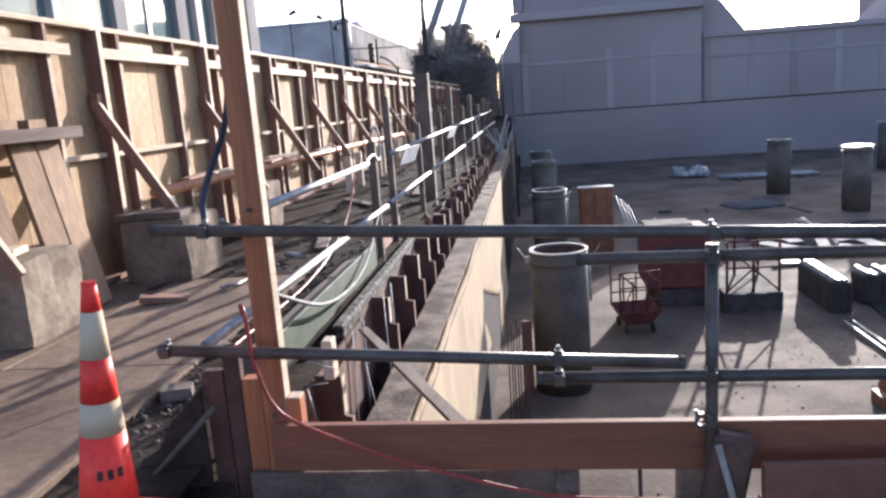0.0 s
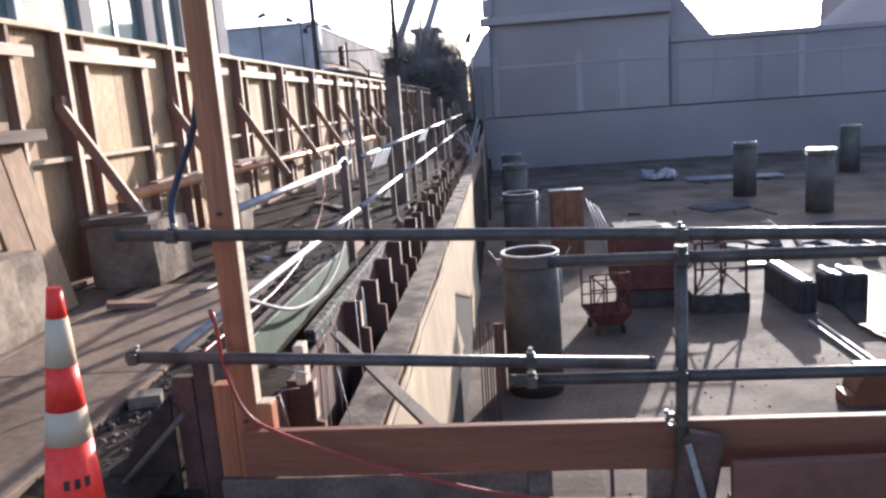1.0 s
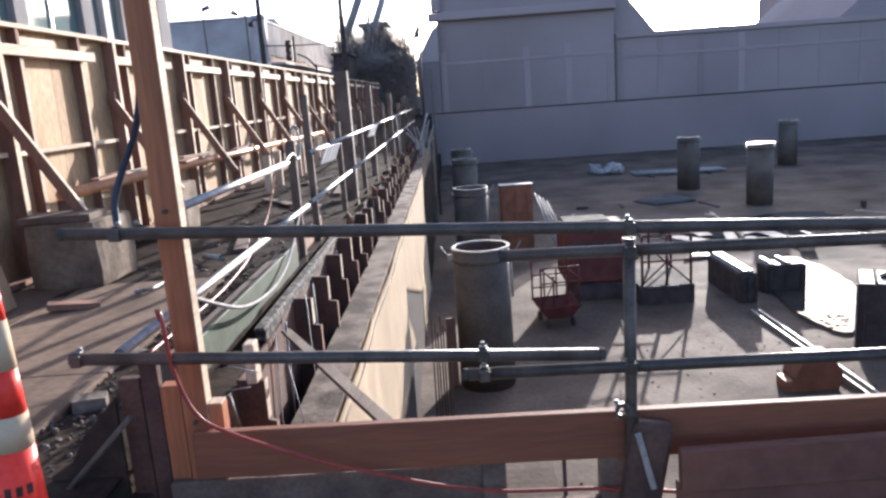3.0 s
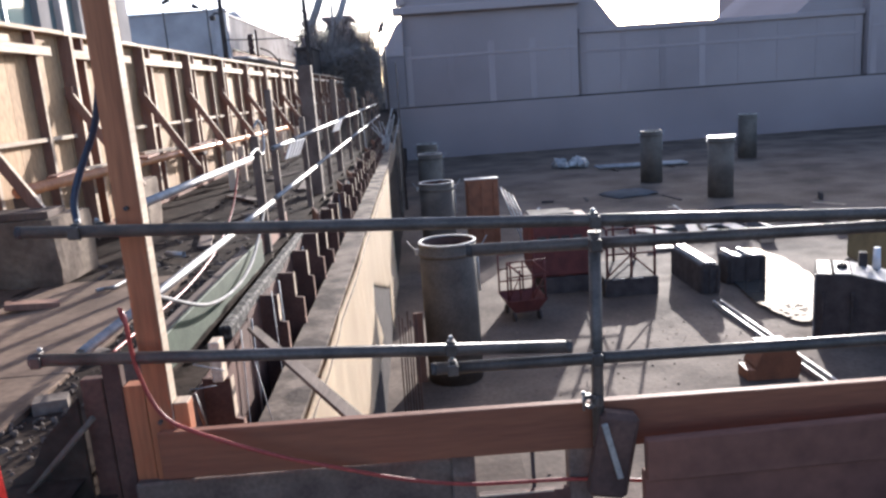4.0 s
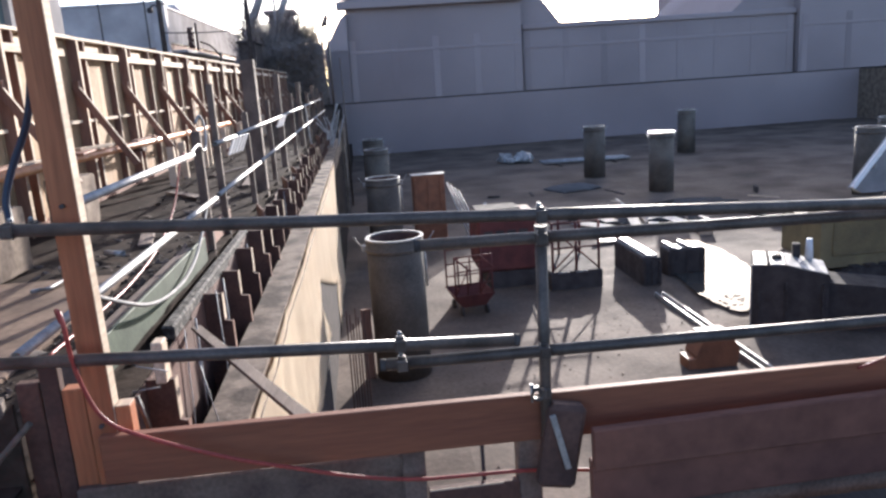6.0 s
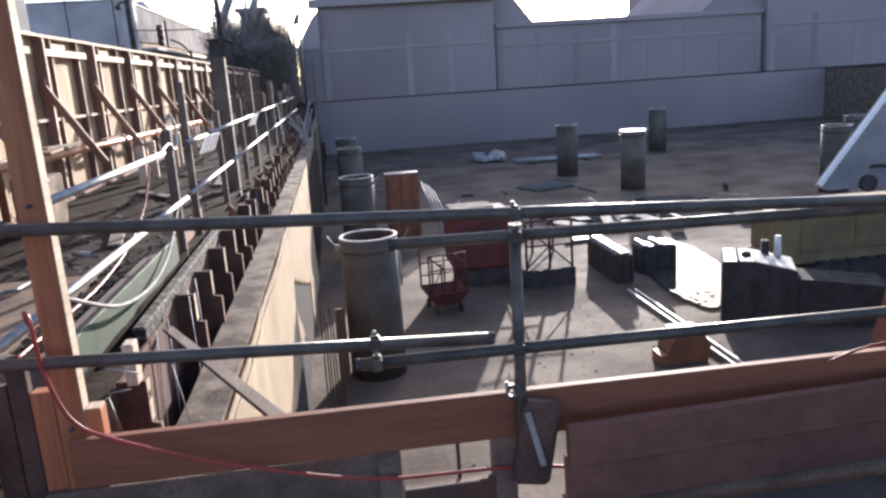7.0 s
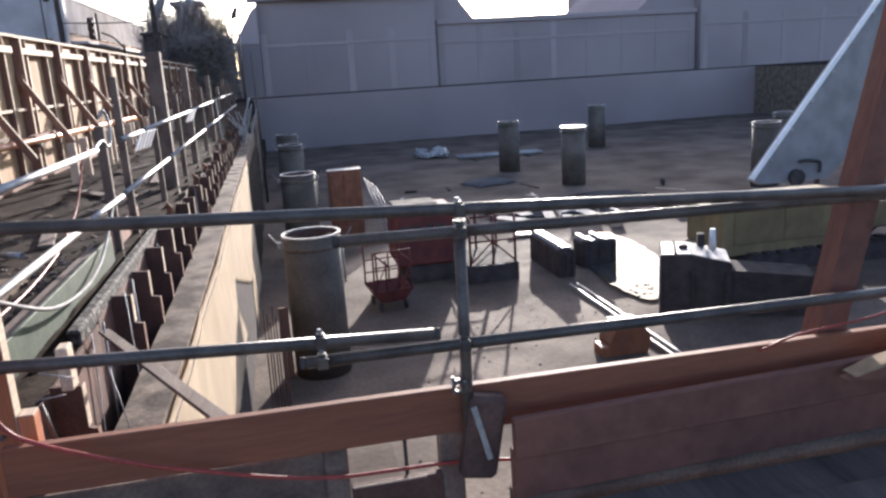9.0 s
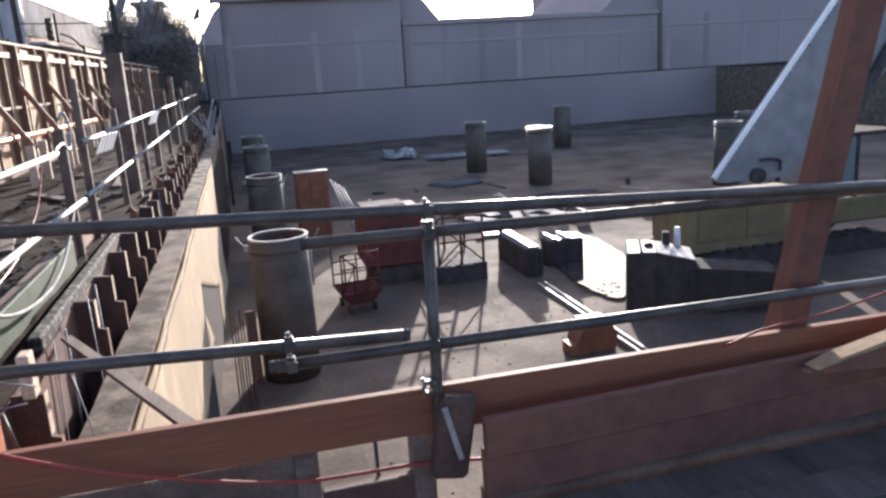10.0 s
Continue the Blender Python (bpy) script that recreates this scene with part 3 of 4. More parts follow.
# added dark panel stands in for the dim hollow at the corner
tagged(part("rubber_mat", solid([(-1.86, -0.3), (-1.48, -0.3), (-1.48, 0.33), (-1.55, 0.26), (-1.64, 0.17), (-1.70, 0.06), (-1.80, 0.0)], 0.02, "y"), M_dirt), "dark panel added to darken the pit corner", "mat").matrix_basis = pose(0, 2.93, 0)
for x0, x1, top in ((-1.475, -1.385, 0.40), (-1.38, -1.305, 0.47)):
    tagged(part("shoring_board", box(x0, 2.97, -0.9, x1, 3.02, top, 0.005), M_rust), "dark red timber shoring board at the pit corner", "board", "shoring boards")
tagged(part("short_tube", pipe((-1.70, 2.86, -0.03), (-1.40, 2.88, 0.27), 0.012), M_casing), "short steel tube leaning on the dark corner panel", "tube")
deck = thing("timber_deck", label="dark worn scaffold boards of the deck", category="deck", kind="structure")
for i in range(7):
    part("deck_board", box(0.86, 1.06 + i * 0.236, -0.40 + 0.004 * (i % 3), 4.6, 1.06 + i * 0.236 + 0.231, -0.36 + 0.004 * (i % 3), 0.004), M_oldwood, deck)

for a, c in (((-1.218, 4.6, 0.06), (-1.23, 4.6, -0.37)), ((-1.16, 4.6, -0.14), (-1.118, 4.6, -0.41)), ((-1.20, 5.55, 0.05), (-1.19, 5.55, -0.6))):
    tagged(part("tie_wire", rod(a, Vector(a) + (Vector(c) - Vector(a)) * 4, 0.004, 6), M_galv), "thin bright tie wire hanging in the trench", "wire", "tie wires")

for a, c, r in (((-1.314, 3.9, 0.101), (-1.149, 3.9, 0.053), 0.004), ((-1.35, 3.9, -0.043), (-1.205, 3.9, -0.03), 0.004), ((-1.112, 3.25, 0.19), (-1.07, 3.25, -0.02), 0.011)):
    tagged(part("tie_wire", rod(a, c, r, 6), M_galv if r < 0.01 else M_oldtube), "thin steel tie wire behind the barrier post", "wire", "tie wires")

# ---- guard rail along the edge ----
XR = -1.5
for z, joints in ((0.976, (3.9, 6.85, 7.75, 9.2, 14.5, 20, 30)), (0.478, (3.0, 6.0, 7.6, 11.0, 17, 24, 32))):
    for a, b in zip(joints, joints[1:]):
        if a == 6.85:
            continue
        tagged(part("guard_rail", pipe((XR, a + 0.08, z), (XR, b - 0.08, z - 0.01), 0.0242), M_galv), "bright galvanised guard rail tube along the edge", "rail", "edge guard rails")
for y, top, w in ((7.3, 1.14, 0.07), (8.2, 1.57, 0.06), (10.4, 1.2, 0.06), (11.7, 1.92, 0.19), (13.0, 1.3, 0.06), (15, 1.75, 0.10), (17.5, 1.35, 0.07), (20, 1.6, 0.1), (23, 1.3, 0.08), (26, 1.5, 0.1), (29, 1.4, 0.1), (32, 1.2, 0.1)):
    tagged(part("rail_post", box(XR - 0.03 - w, y - w / 2, -0.25, XR - 0.020, y + w / 2, top, 0.004), M_oldwood), "dark weathered rail post at the edge", "post", "edge rail posts")
gb = thing("green_board", label="green painted toe board along the edge", category="board")
part("board", box(-1.555, 4.0, -0.03, -1.53, 6.95, 0.20, 0.004), M_green, gb)
part("board", box(-1.60, 7.05, 0.0, -1.575, 8.6, 0.20, 0.004), M_stud, gb)
tagged(part("edge_plank", box(-1.76, 4.0, -0.03, -1.585, 7.0, 0.10, 0.006), M_oldwood), "weathered plank behind the green board", "plank")
tagged(part("tarred_beam", box(-1.465, 4.95, -0.12, -1.375, 9.2, -0.015, 0.014), M_tar), "black tarred timber beam on the edge", "beam")
tagged(part("timber_packer", box(-1.285, 4.10, -0.092, -1.222, 4.21, 0.15, 0.006), M_rail), "pale timber packer on the sheet pile top", "timber")
tagged(part("flat_strut", box(-0.035, 0, -0.012, 0.035, 2.45, 0.012, 0.003, Matrix.Translation((-1.32, 5.30, -0.15)) @ Matrix.Rotation(radians(-156.5), 4, "Z") @ Matrix.Rotation(radians(5), 4, "X")), M_oldwood), "narrow timber strut across the trench", "strut")
for i, (y, z) in enumerate(((9.4, -0.05), (12.6, -0.1), (14.4, -0.12), (17.0, -0.12), (20.0, -0.1), (23.0, -0.1))):
    ob = tagged(part("hung_board", box(-0.012, -0.17, -0.36, 0.012, 0.17, 0.0, 0.003), M_stud), "pale short board fixed over the sheet piles", "board", "hung boards")
    ob.matrix_basis = pose(-1.36, y, z + 0.12, 6, 0, 18)
for i, y in enumerate((5.2, 6.3, 7.7, 10.2, 11.6, 13.4)):
    tagged(part("tie_rod", rod((-1.29, y, -0.05), (-1.27 + 0.02 * (i % 2), y - 0.1, -1.2), 0.008, 6), M_galv), "thin steel tie rod in the trench", "rod", "tie rods")
pal = thing("slatted_panel", label="pale slatted panel hung on the guard rail", category="panel", group="slatted panels")
for k in range(5):
    part("slat", box(0, -0.30 + k * 0.125, 0, 0.015, -0.22 + k * 0.125, 0.22, 0.002), M_white, pal)
for z in (0.03, 0.16):
    part("bearer", box(-0.03, -0.31, z, -0.001, 0.31, z + 0.04, 0.002), M_stud, pal)
pal.matrix_basis = pose(-1.56, 9.35, 0.76, 0, 24, -8)
copy_thing(pal, pose(-1.56, 14.6, 0.78, 0, 24, -6))

tagged(part("bent_wire", hose([(-1.50, 6.75, 0.99), (-1.49, 7.0, 1.03), (-1.48, 7.15, 0.97), (-1.47, 7.25, 1.02), (-1.47, 7.28, 1.18), (-1.50, 7.26, 1.28), (-1.53, 7.2, 1.22)], 0.012), M_galv), "bent galvanised wire tied round the rail", "wire")
tagged(part("hanging_rope", hose([(-1.51, 21.0, 1.0), (-1.45, 20.6, 0.7), (-1.4, 20.1, 0.35), (-1.36, 19.9, 0.0)], 0.02), M_whitehose), "pale rope hanging from the rail", "rope")

# clutter at the far end of the wall
ec = thing("rebar_bundle", label="bundle of bent steel bars on the wall end", category="rebar")
random.seed(4)
for k in range(9):
    a = Vector((-1.1 + random.uniform(-0.2, 0.25), 26 + random.uniform(-0.6, 0.6), WT - 0.02))
    part("bar", hose([a, a + Vector((random.uniform(-0.2, 0.2), 0.2, 0.5)), a + Vector((random.uniform(-0.6, 0.5), 0.5, random.uniform(0.9, 1.5)))], 0.022, 6, 4), M_galv, ec)
tagged(part("upright_board", box(-0.93, 31.0, FLOOR, -0.80, 31.06, 0.0, 0.01), M_conc), "pale upright board against the basement wall", "board")
for x, y, top in ((-1.02, 30, 4.6), (-0.72, 34, 2.6)):
    tagged(part("lamp_pole", rod((x, y, FLOOR if x > -0.9 else WT - 0.01), (x, y, top), 0.05, 10, 0.035), M_oldtube), "thin steel pole at the pit edge", "pole", "site poles")

# rubble by the broken slab edge
random.seed(8)
bm = bmesh.new()
for k in range(600):
    x, y = random.gauss(-2.05, 0.16), random.uniform(2.9, 6.5)
    if -2.35 < x < -1.80:
        s = random.choice((0.006, 0.008, 0.012, 0.02))
        r = bmesh.ops.create_icosphere(bm, subdivisions=1, radius=s, matrix=Matrix.Translation((x, y, -0.02 + s * 0.3)) @ Euler((random.random() * 6, random.random() * 6, 0)).to_matrix().to_4x4() @ Matrix.Diagonal((1, random.uniform(0.6, 1.3), random.uniform(0.4, 0.8), 1)))
        for v in r["verts"]:
            v.co += 0.3 * s * noise.noise_vector(v.co * 40)
tagged(part("rubble", bm, M_rubble), "broken concrete rubble along the slab edge", "rubble", kind="stuff")
for x, y, sx, sy, turn in ((-2.02, 3.75, 0.16, 0.12, 20), (-2.1, 4.5, 0.12, 0.18, 50)):
    concrete_block(x, y, -0.03, sx, sy, 0.07, turn, "small broken lump of concrete at the slab edge")
hk = thing("metal_hook", label="bright bent steel hook lying on the slab", category="hook")
part("hook", hose([(-2.75, 6.1, 0.03), (-2.70, 6.15, 0.03), (-2.62, 6.12, 0.04), (-2.6, 6.25, 0.04), (-2.55, 6.5, 0.05), (-2.5, 6.55, 0.04)], 0.015), M_galv, hk)
for x, y, turn in ((-2.7, 6.9, 10), (-2.5, 7.4, -30)):
    ob = tagged(part("steel_clip", pipe((-0.12, 0, 0.03), (0.12, 0, 0.03), 0.028), M_galv), "loose galvanised tube fitting on the slab", "fitting", "tube fittings")
    ob.matrix_basis = pose(x, y, 0, 0, 0, turn)


# trodden debris on the earth behind the rail
rndd = random.Random(51)
bm = bmesh.new()
for k in range(420):
    x, y = rndd.uniform(-3.3, -1.72), 6.6 + 16 * rndd.random() ** 1.6
    r = rndd.choice((0.010, 0.014, 0.02, 0.032))
    m = Matrix.Translation((x, y, earth(x, y) + 0.2 * r)) @ Euler((rndd.uniform(-0.4, 0.4), rndd.uniform(-0.4, 0.4), rndd.random() * 6)).to_matrix().to_4x4() @ Matrix.Diagonal((rndd.uniform(0.7, 2.4), 1, rndd.uniform(0.25, 0.6), 1))
    q = bmesh.ops.create_icosphere(bm, subdivisions=1, radius=r, matrix=m)
    for v in q["verts"]:
        v.co += 0.3 * r * noise.noise_vector(v.co * 30)
tagged(part("debris", bm, M_rubble), "dark trodden debris on the earth behind the rail", "debris", kind="stuff")
for x, y, l, w, turn in ((-2.5, 8.6, 1.5, 0.14, 12), (-2.15, 10.2, 1.8, 0.11, -6), (-2.75, 11.6, 1.1, 0.16, 35), (-2.0, 13.0, 1.6, 0.12, 4), (-2.6, 14.6, 1.3, 0.14, -18)):
    ob = tagged(part("loose_board", box(-w / 2, -l / 2, 0, w / 2, l / 2, 0.032, 0.003), M_oldwood), "dark weathered board lying on the earth", "board", "loose boards")
    ob.matrix_basis = pose(x, y, earth(x, y) + 0.004, 0, 0, turn)


# ---- pile casings ----
def casing(x, y, top, r=0.52):
    c = thing("pile_casing", x, y, FLOOR - 0.06, "grey steel pile casing with a rimmed open top", "casing", "pile casings")
    h = top - FLOOR + 0.06
    part("shell", pipe((0, 0, 0), (0, 0, h - 0.03), r, 0.025, 40), M_casing, c)
    part("liner", pipe((0, 0, h - 0.75), (0, 0, h - 0.031), r - 0.026, 0.03, 40), M_rust, c)
    part("collar", pipe((0, 0, h - 0.24), (0, 0, h - 0.18), r + 0.02, 0.019, 40), M_casing, c)
    part("rim", pipe((0, 0, h - 0.03), (0, 0, h + 0.005), r + 0.012, 0.05, 40), M_rim, c)
    part("fill", rod((0, 0, 0), (0, 0, h - 0.7), r - 0.06, 32), M_dirt, c)
    for s in (-1, 1):
        lug = part("lug", box(s * r - 0.04 + s * 0.05, -0.04, h - 0.24, s * r + 0.04 + s * 0.05, 0.04, h - 0.12, 0.012), M_galv, c)
        part("wire", hose([(s * (r + 0.08), 0, h - 0.15), (s * (r + 0.16), 0, h - 0.05), (s * (r + 0.22), 0.02, h + 0.04)], 0.01, 6, 4), M_galv, lug)
    part("side_bar", rod((r + 0.02, 0, h - 0.3), (r + 0.03, 0, h - 1.0), 0.018, 8), M_galv, c)
    return c


casing(0.39, 13.5, -1.29)
for x, y in ((0.46, 22.9), (0.48, 33.0), (0.44, 39.0), (11.4, 36.7), (12.6, 31.1), (19.0, 26.7), (22.3, 30.0), (19.4, 44.0)):
    casing(x, y, -1.38)
rb = thing("rebar_starter", label="rusty starter bars beside the basement wall", category="rebar")
for k in range(7):
    part("bar", rod((-0.52 + 0.045 * k, 11.0 + 0.15 * (k % 2), FLOOR - 0.05), (-0.50 + 0.043 * k, 11.0 + 0.15 * (k % 2), -1.88 - 0.1 * (k % 3)), 0.011, 6), M_rust, rb)
# board added in place of a reddish strip of lit rubble
tagged(part("formwork_panel", box(-0.34, 13.3, FLOOR - 0.02, -0.16, 13.37, -2.58, 0.006), M_stud), "reddish upright board standing in for lit rubble", "board")
tagged(part("black_sheet", sheet_bm(20.6, 30.0, FLOOR + 0.05, -1.0, 40, 16, lambda y, z: False), M_dark), "dark membrane on the far basement wall", "sheet")

# ---- things in the pit ----
ob_ = thing("orange_hopper", label="orange-brown steel hopper on the pit floor", category="hopper")
part("body", box(1.47, 25, FLOOR, 2.57, 25.4, -1.66, 0.03), M_orpaint, ob_)
part("lip", box(1.45, 24.98, -1.68, 2.59, 25.42, -1.65, 0.008), M_galv, ob_)
for k in range(3):
    part("rib", box(1.55 + 0.42 * k, 24.955, FLOOR + 0.2, 1.61 + 0.42 * k, 25.0, -1.8, 0.006), M_orpaint, ob_)
st = thing("pipe_stack", label="stack of bright pipes leaning by the hopper", category="pipes")
for k in range(4):
    part("pipe", pipe((2.66 + 0.13 * k, 25.2, -2.0 - 0.10 * k), (3.25 + 0.13 * k, 24.2, FLOOR + 0.03), 0.026, 0.005, 10), M_galv, st)

# red tool trolley with a tubular cage
tr = thing("red_trolley", label="red steel trolley with a tubular cage", category="trolley")
bm = bmesh.new()
lo, hi = [(-0.28, -0.35), (0.28, -0.35), (0.28, 0.35), (-0.28, 0.35)], [(-0.48, -0.5), (0.48, -0.5), (0.48, 0.5), (-0.48, 0.5)]
a = [bm.verts.new((x, y, 0.18)) for x, y in lo]
b = [bm.verts.new((x, y, 0.50)) for x, y in hi]
c = [bm.verts.new((x * 0.95, y * 0.95, 0.50)) for x, y in hi]
d = [bm.verts.new((x * 0.93, y * 0.93, 0.21)) for x, y in lo]
bm.faces.new(a[::-1])
bm.faces.new(d)
for p, q in ((a, b), (b, c), (c, d)):
    for k in range(4):
        bm.faces.new((p[k], p[(k + 1) % 4], q[(k + 1) % 4], q[k]))
part("tub", bm, M_redpaint, tr)
for x in (-0.44, -0.15, 0.15, 0.44):
    for y in (-0.42, 0.42):
        part("upright", rod((x, y, 0.46), (x, y, 1.42 if abs(x) > 0.3 else 1.2), 0.022, 8), M_redpaint, tr)
for z in (0.75, 1.05, 1.40):
    for y in (-0.42, 0.42):
        part("cross_bar", rod((-0.46, y, z), (0.46, y, z), 0.016, 8), M_redpaint, tr)
for x in (-0.44, 0.15):
    part("handle", rod((x, -0.42, 1.40), (x + 0.25, -0.75, 1.15), 0.02, 8), M_redpaint, tr)
    part("diagonal", rod((x, -0.42, 0.5), (x + 0.29, -0.42, 1.05), 0.014, 8), M_redpaint, tr)
for x, y in ((-0.3, -0.35), (0.3, -0.35), (-0.3, 0.35), (0.3, 0.35)):
    part("wheel", rod((x - 0.03, y, 0.09), (x + 0.03, y, 0.09), 0.11, 16), M_dark, tr)
tr.matrix_basis = pose(2.16, 16.9, FLOOR, 0, 0, 8)

# red machine on legs
rm = thing("red_machine", label="dark red steel plant unit standing on legs", category="machine")
part("body", box(2.65, 18.4, FLOOR + 0.45, 4.3, 20.0, -2.05, 0.06), M_redpaint, rm)
part("top_cover", box(2.7, 19.0, -2.05, 3.9, 19.9, -1.95, 0.04), M_dark, rm)
part("sump", box(2.9, 18.45, FLOOR - 0.03, 4.3, 19.9, FLOOR + 0.451, 0.04), M_dark, rm)
for k in range(4):
    part("louvre", box(2.8 + 0.3 * k, 18.37, -2.75, 3.02 + 0.3 * k, 18.405, -2.4, 0.006), M_dark, rm)
plinth = part("plinth", box(4.31, 17.7, FLOOR - 0.03, 5.65, 19.6, FLOOR + 0.48, 0.03), M_dark, rm)
for x in (4.5, 4.95):
    part("grab_bar", rod((x, 17.66, FLOOR + 0.47), (x + 0.3, 17.66, FLOOR + 0.47), 0.018, 8), M_galv, plinth)
for x in (4.4, 5.0, 5.58):
    for y in (17.8, 19.5):
        part("upright", rod((x, y, FLOOR + 0.46), (x, y, -2.2), 0.035, 8), M_redpaint, rm)
for y in (17.8, 19.5):
    for z in (-2.22, -2.85):
        part("cross_bar", rod((4.4, y, z), (5.58, y, z), 0.025, 8), M_redpaint, rm)
    for x0, x1 in ((4.4, 5.0), (5.58, 5.0)):
        part("diagonal", rod((x0, y, FLOOR + 0.5), (x1, y, -2.87), 0.022, 8), M_redpaint, rm)
for x in (4.4, 5.58):
    part("side_bar", rod((x, 17.8, -2.22), (x, 19.5, -2.22), 0.025, 8), M_redpaint, rm)

# orange bin
orb = thing("orange_bin", label="orange steel bin with cut corners on the floor", category="bin")
part("body", solid([(5.55, FLOOR - 0.04), (6.3, FLOOR - 0.04), (6.36, FLOOR + 0.32), (6.2, FLOOR + 0.58), (5.7, FLOOR + 0.58), (5.55, FLOOR + 0.25)], 0.5, "y"), M_orpaint, orb)
part("step", box(5.40, 0, FLOOR - 0.04, 5.56, 0.4, FLOOR + 0.2, 0.008), M_orpaint, orb)
part("lip", box(5.69, -0.02, FLOOR + 0.575, 6.22, 0.52, FLOOR + 0.605, 0.006), M_orpaint, orb)
orb.matrix_basis = pose(0, 12.1, 0)


def trench_box(x0, y0, x1, y1, top, label):
    """A thick steel box; the pale plate and bars put its sunlit top into the material."""
    b = thing("steel_box", label=label, category="box", group="steel boxes")
    part("body", box(x0, y0, FLOOR - 0.06, x1, y1, top, 0.025), M_dark, b)
    part("top_plate", box(x0 + 0.06, y0 + 0.1, top + 0.001, x1 - 0.06, y1 - 0.05, top + 0.025, 0.006), M_galv, b)
    for x in (x0 + 0.10, (x0 + x1) / 2):
        part("angle_bar", box(x, y0 - 0.05, top + 0.026, x + 0.10, y1 + 0.1, top + 0.10, 0.006), M_galv, b)
    for k in range(3):
        x = x0 + (x1 - x0) * (0.08 + 0.38 * k)
        part("stiffener", box(x, y0 - 0.04, FLOOR, x + 0.07, y0 + 0.001, top - 0.08, 0.006), M_dark, b)
    return b


trench_box(6.60, 17.45, 7.06, 19.65, -3.22, "low dark steel box, bars on top pale as sunlit")
trench_box(7.52, 18.1, 8.52, 18.72, -3.25, "low dark steel box, top plate pale as sunlit")
hb = thing("steel_hopper", label="dark steel hopper, stepped top pale as sunlit", category="hopper")
part("body", solid([(0, FLOOR - 0.06), (1.40, FLOOR - 0.06), (1.40, -2.78), (0.62, -2.61), (0, -2.61)], 1.15, "y"), M_dark, hb)
# pale plates paint the sunlit top of the dark body
part("top_plate", box(0.03, 0.03, -2.609, 0.27, 1.12, -2.59, 0.005), M_rim, hb)
part("divider", box(0.285, 0.02, -2.609, 0.315, 1.13, -2.55, 0.004), M_dark, hb)
ht = part("hatch", box(0.33, 0.05, -2.609, 0.61, 1.10, -2.585, 0.01), M_rim, hb)
part("hatch_ring", pipe((0.47, 0.55, -2.584), (0.47, 0.55, -2.53), 0.10, 0.02, 18), M_dark, ht)
part("hatch_handle", hose([(0.40, 0.40, -2.58), (0.42, 0.42, -2.50), (0.52, 0.66, -2.50), (0.54, 0.68, -2.58)], 0.012, 6, 5), M_dark, ht)
part("sloped_plate", solid([(0.63, -2.606), (1.38, -2.770), (1.38, -2.752), (0.63, -2.588)], 1.06, "y"), M_rim, hb).matrix_basis = pose(0, 0.04, 0)
# galvanised bar paints the lit line down the left edge
part("edge_bar", box(-0.03, -0.03, FLOOR, -0.001, 0.01, -2.60, 0.004), M_galv, hb)
# white upright added in place of a bright rounded glint
part("tank", rod((1.10, 0.98, -2.74), (1.10, 0.98, -2.26), 0.085, 20, 0.06), M_white, hb)
part("control_box", box(0.78, 0.88, -2.66, 0.93, 1.10, -2.36, 0.012), M_dark, hb)
for x in (0.1, 0.62, 1.28):
    part("rib", box(x, -0.04, FLOOR, x + 0.05, 0.001, -2.95, 0.004), M_dark, hb)
part("side_bin", solid([(1.401, FLOOR - 0.05), (3.0, FLOOR - 0.05), (3.0, -3.05), (1.401, -2.95)], 0.9, "y"), M_dark, hb).matrix_basis = pose(0, 0.1, 0)
hb.matrix_basis = pose(7.52, 13.9, 0, 0, 0, -27)

# flat plates and wet boards that glint in the sun
random.seed(17)
for k in range(9):
    x, y = 8.9 + random.uniform(-1.8, 1.6), 24.2 + random.uniform(-1.3, 1.6)
    w, l = random.uniform(0.3, 0.8), random.uniform(0.6, 1.6)
    ob = tagged(part("steel_sheet", box(-w / 2, -l / 2, 0, w / 2, l / 2, 0.02, 0.004), M_galv), "flat galvanised sheet lying on the pit floor", "sheet", "steel sheets")
    ob.matrix_basis = pose(x, y, FLOOR + 0.03 + 0.012 * k, random.uniform(-1.5, 1.5), random.uniform(-2, 2), random.uniform(-40, 40))

# rails and loose steel on the floor
for x in (6.55, 6.72):
    tagged(part("floor_rail", box(x, 10.8, FLOOR - 0.03, x + 0.05, 16.6, FLOOR + 0.09, 0.006), M_galv), "steel rail lying on the pit floor", "rail", "floor rails")
bm = bmesh.new()
ring = []
for k in range(44):
    t = 2 * math.pi * k / 44
    rr = 1 + 0.22 * noise.noise(Vector((math.cos(t) * 1.6, math.sin(t) * 1.6, 0))) + 0.09 * noise.noise(Vector((math.cos(t) * 5, math.sin(t) * 5, 2)))
    ring.append(bm.verts.new((8.75 + 1.05 * rr * math.cos(t) + 0.28 * 2.4 * rr * math.sin(t), 18.0 + 3.1 * rr * math.sin(t), FLOOR + 0.062)))
bm.faces.new(ring)
tagged(part("puddle", bm, M_water), "shallow puddle of water on the pit floor", "water", kind="structure")
bm = bmesh.new()
for cx, cy, ax, ay in ((9.0, 26.2, 1.8, 1.5), (12.5, 27.5, 1.5, 1.0), (10.2, 25, 0.8, 0.6)):
    bm.faces.new([bm.verts.new((cx + ax * (1 + 0.3 * noise.noise(Vector((math.cos(k / 4) * 2, math.sin(k / 4) * 2, cx)))) * math.cos(k * math.pi / 15), cy + ay * math.sin(k * math.pi / 15), FLOOR + 0.064)) for k in range(30)])
tagged(part("wet_patches", bm, M_water), "small puddles on the pit floor", "water", kind="structure")
random.seed(12)
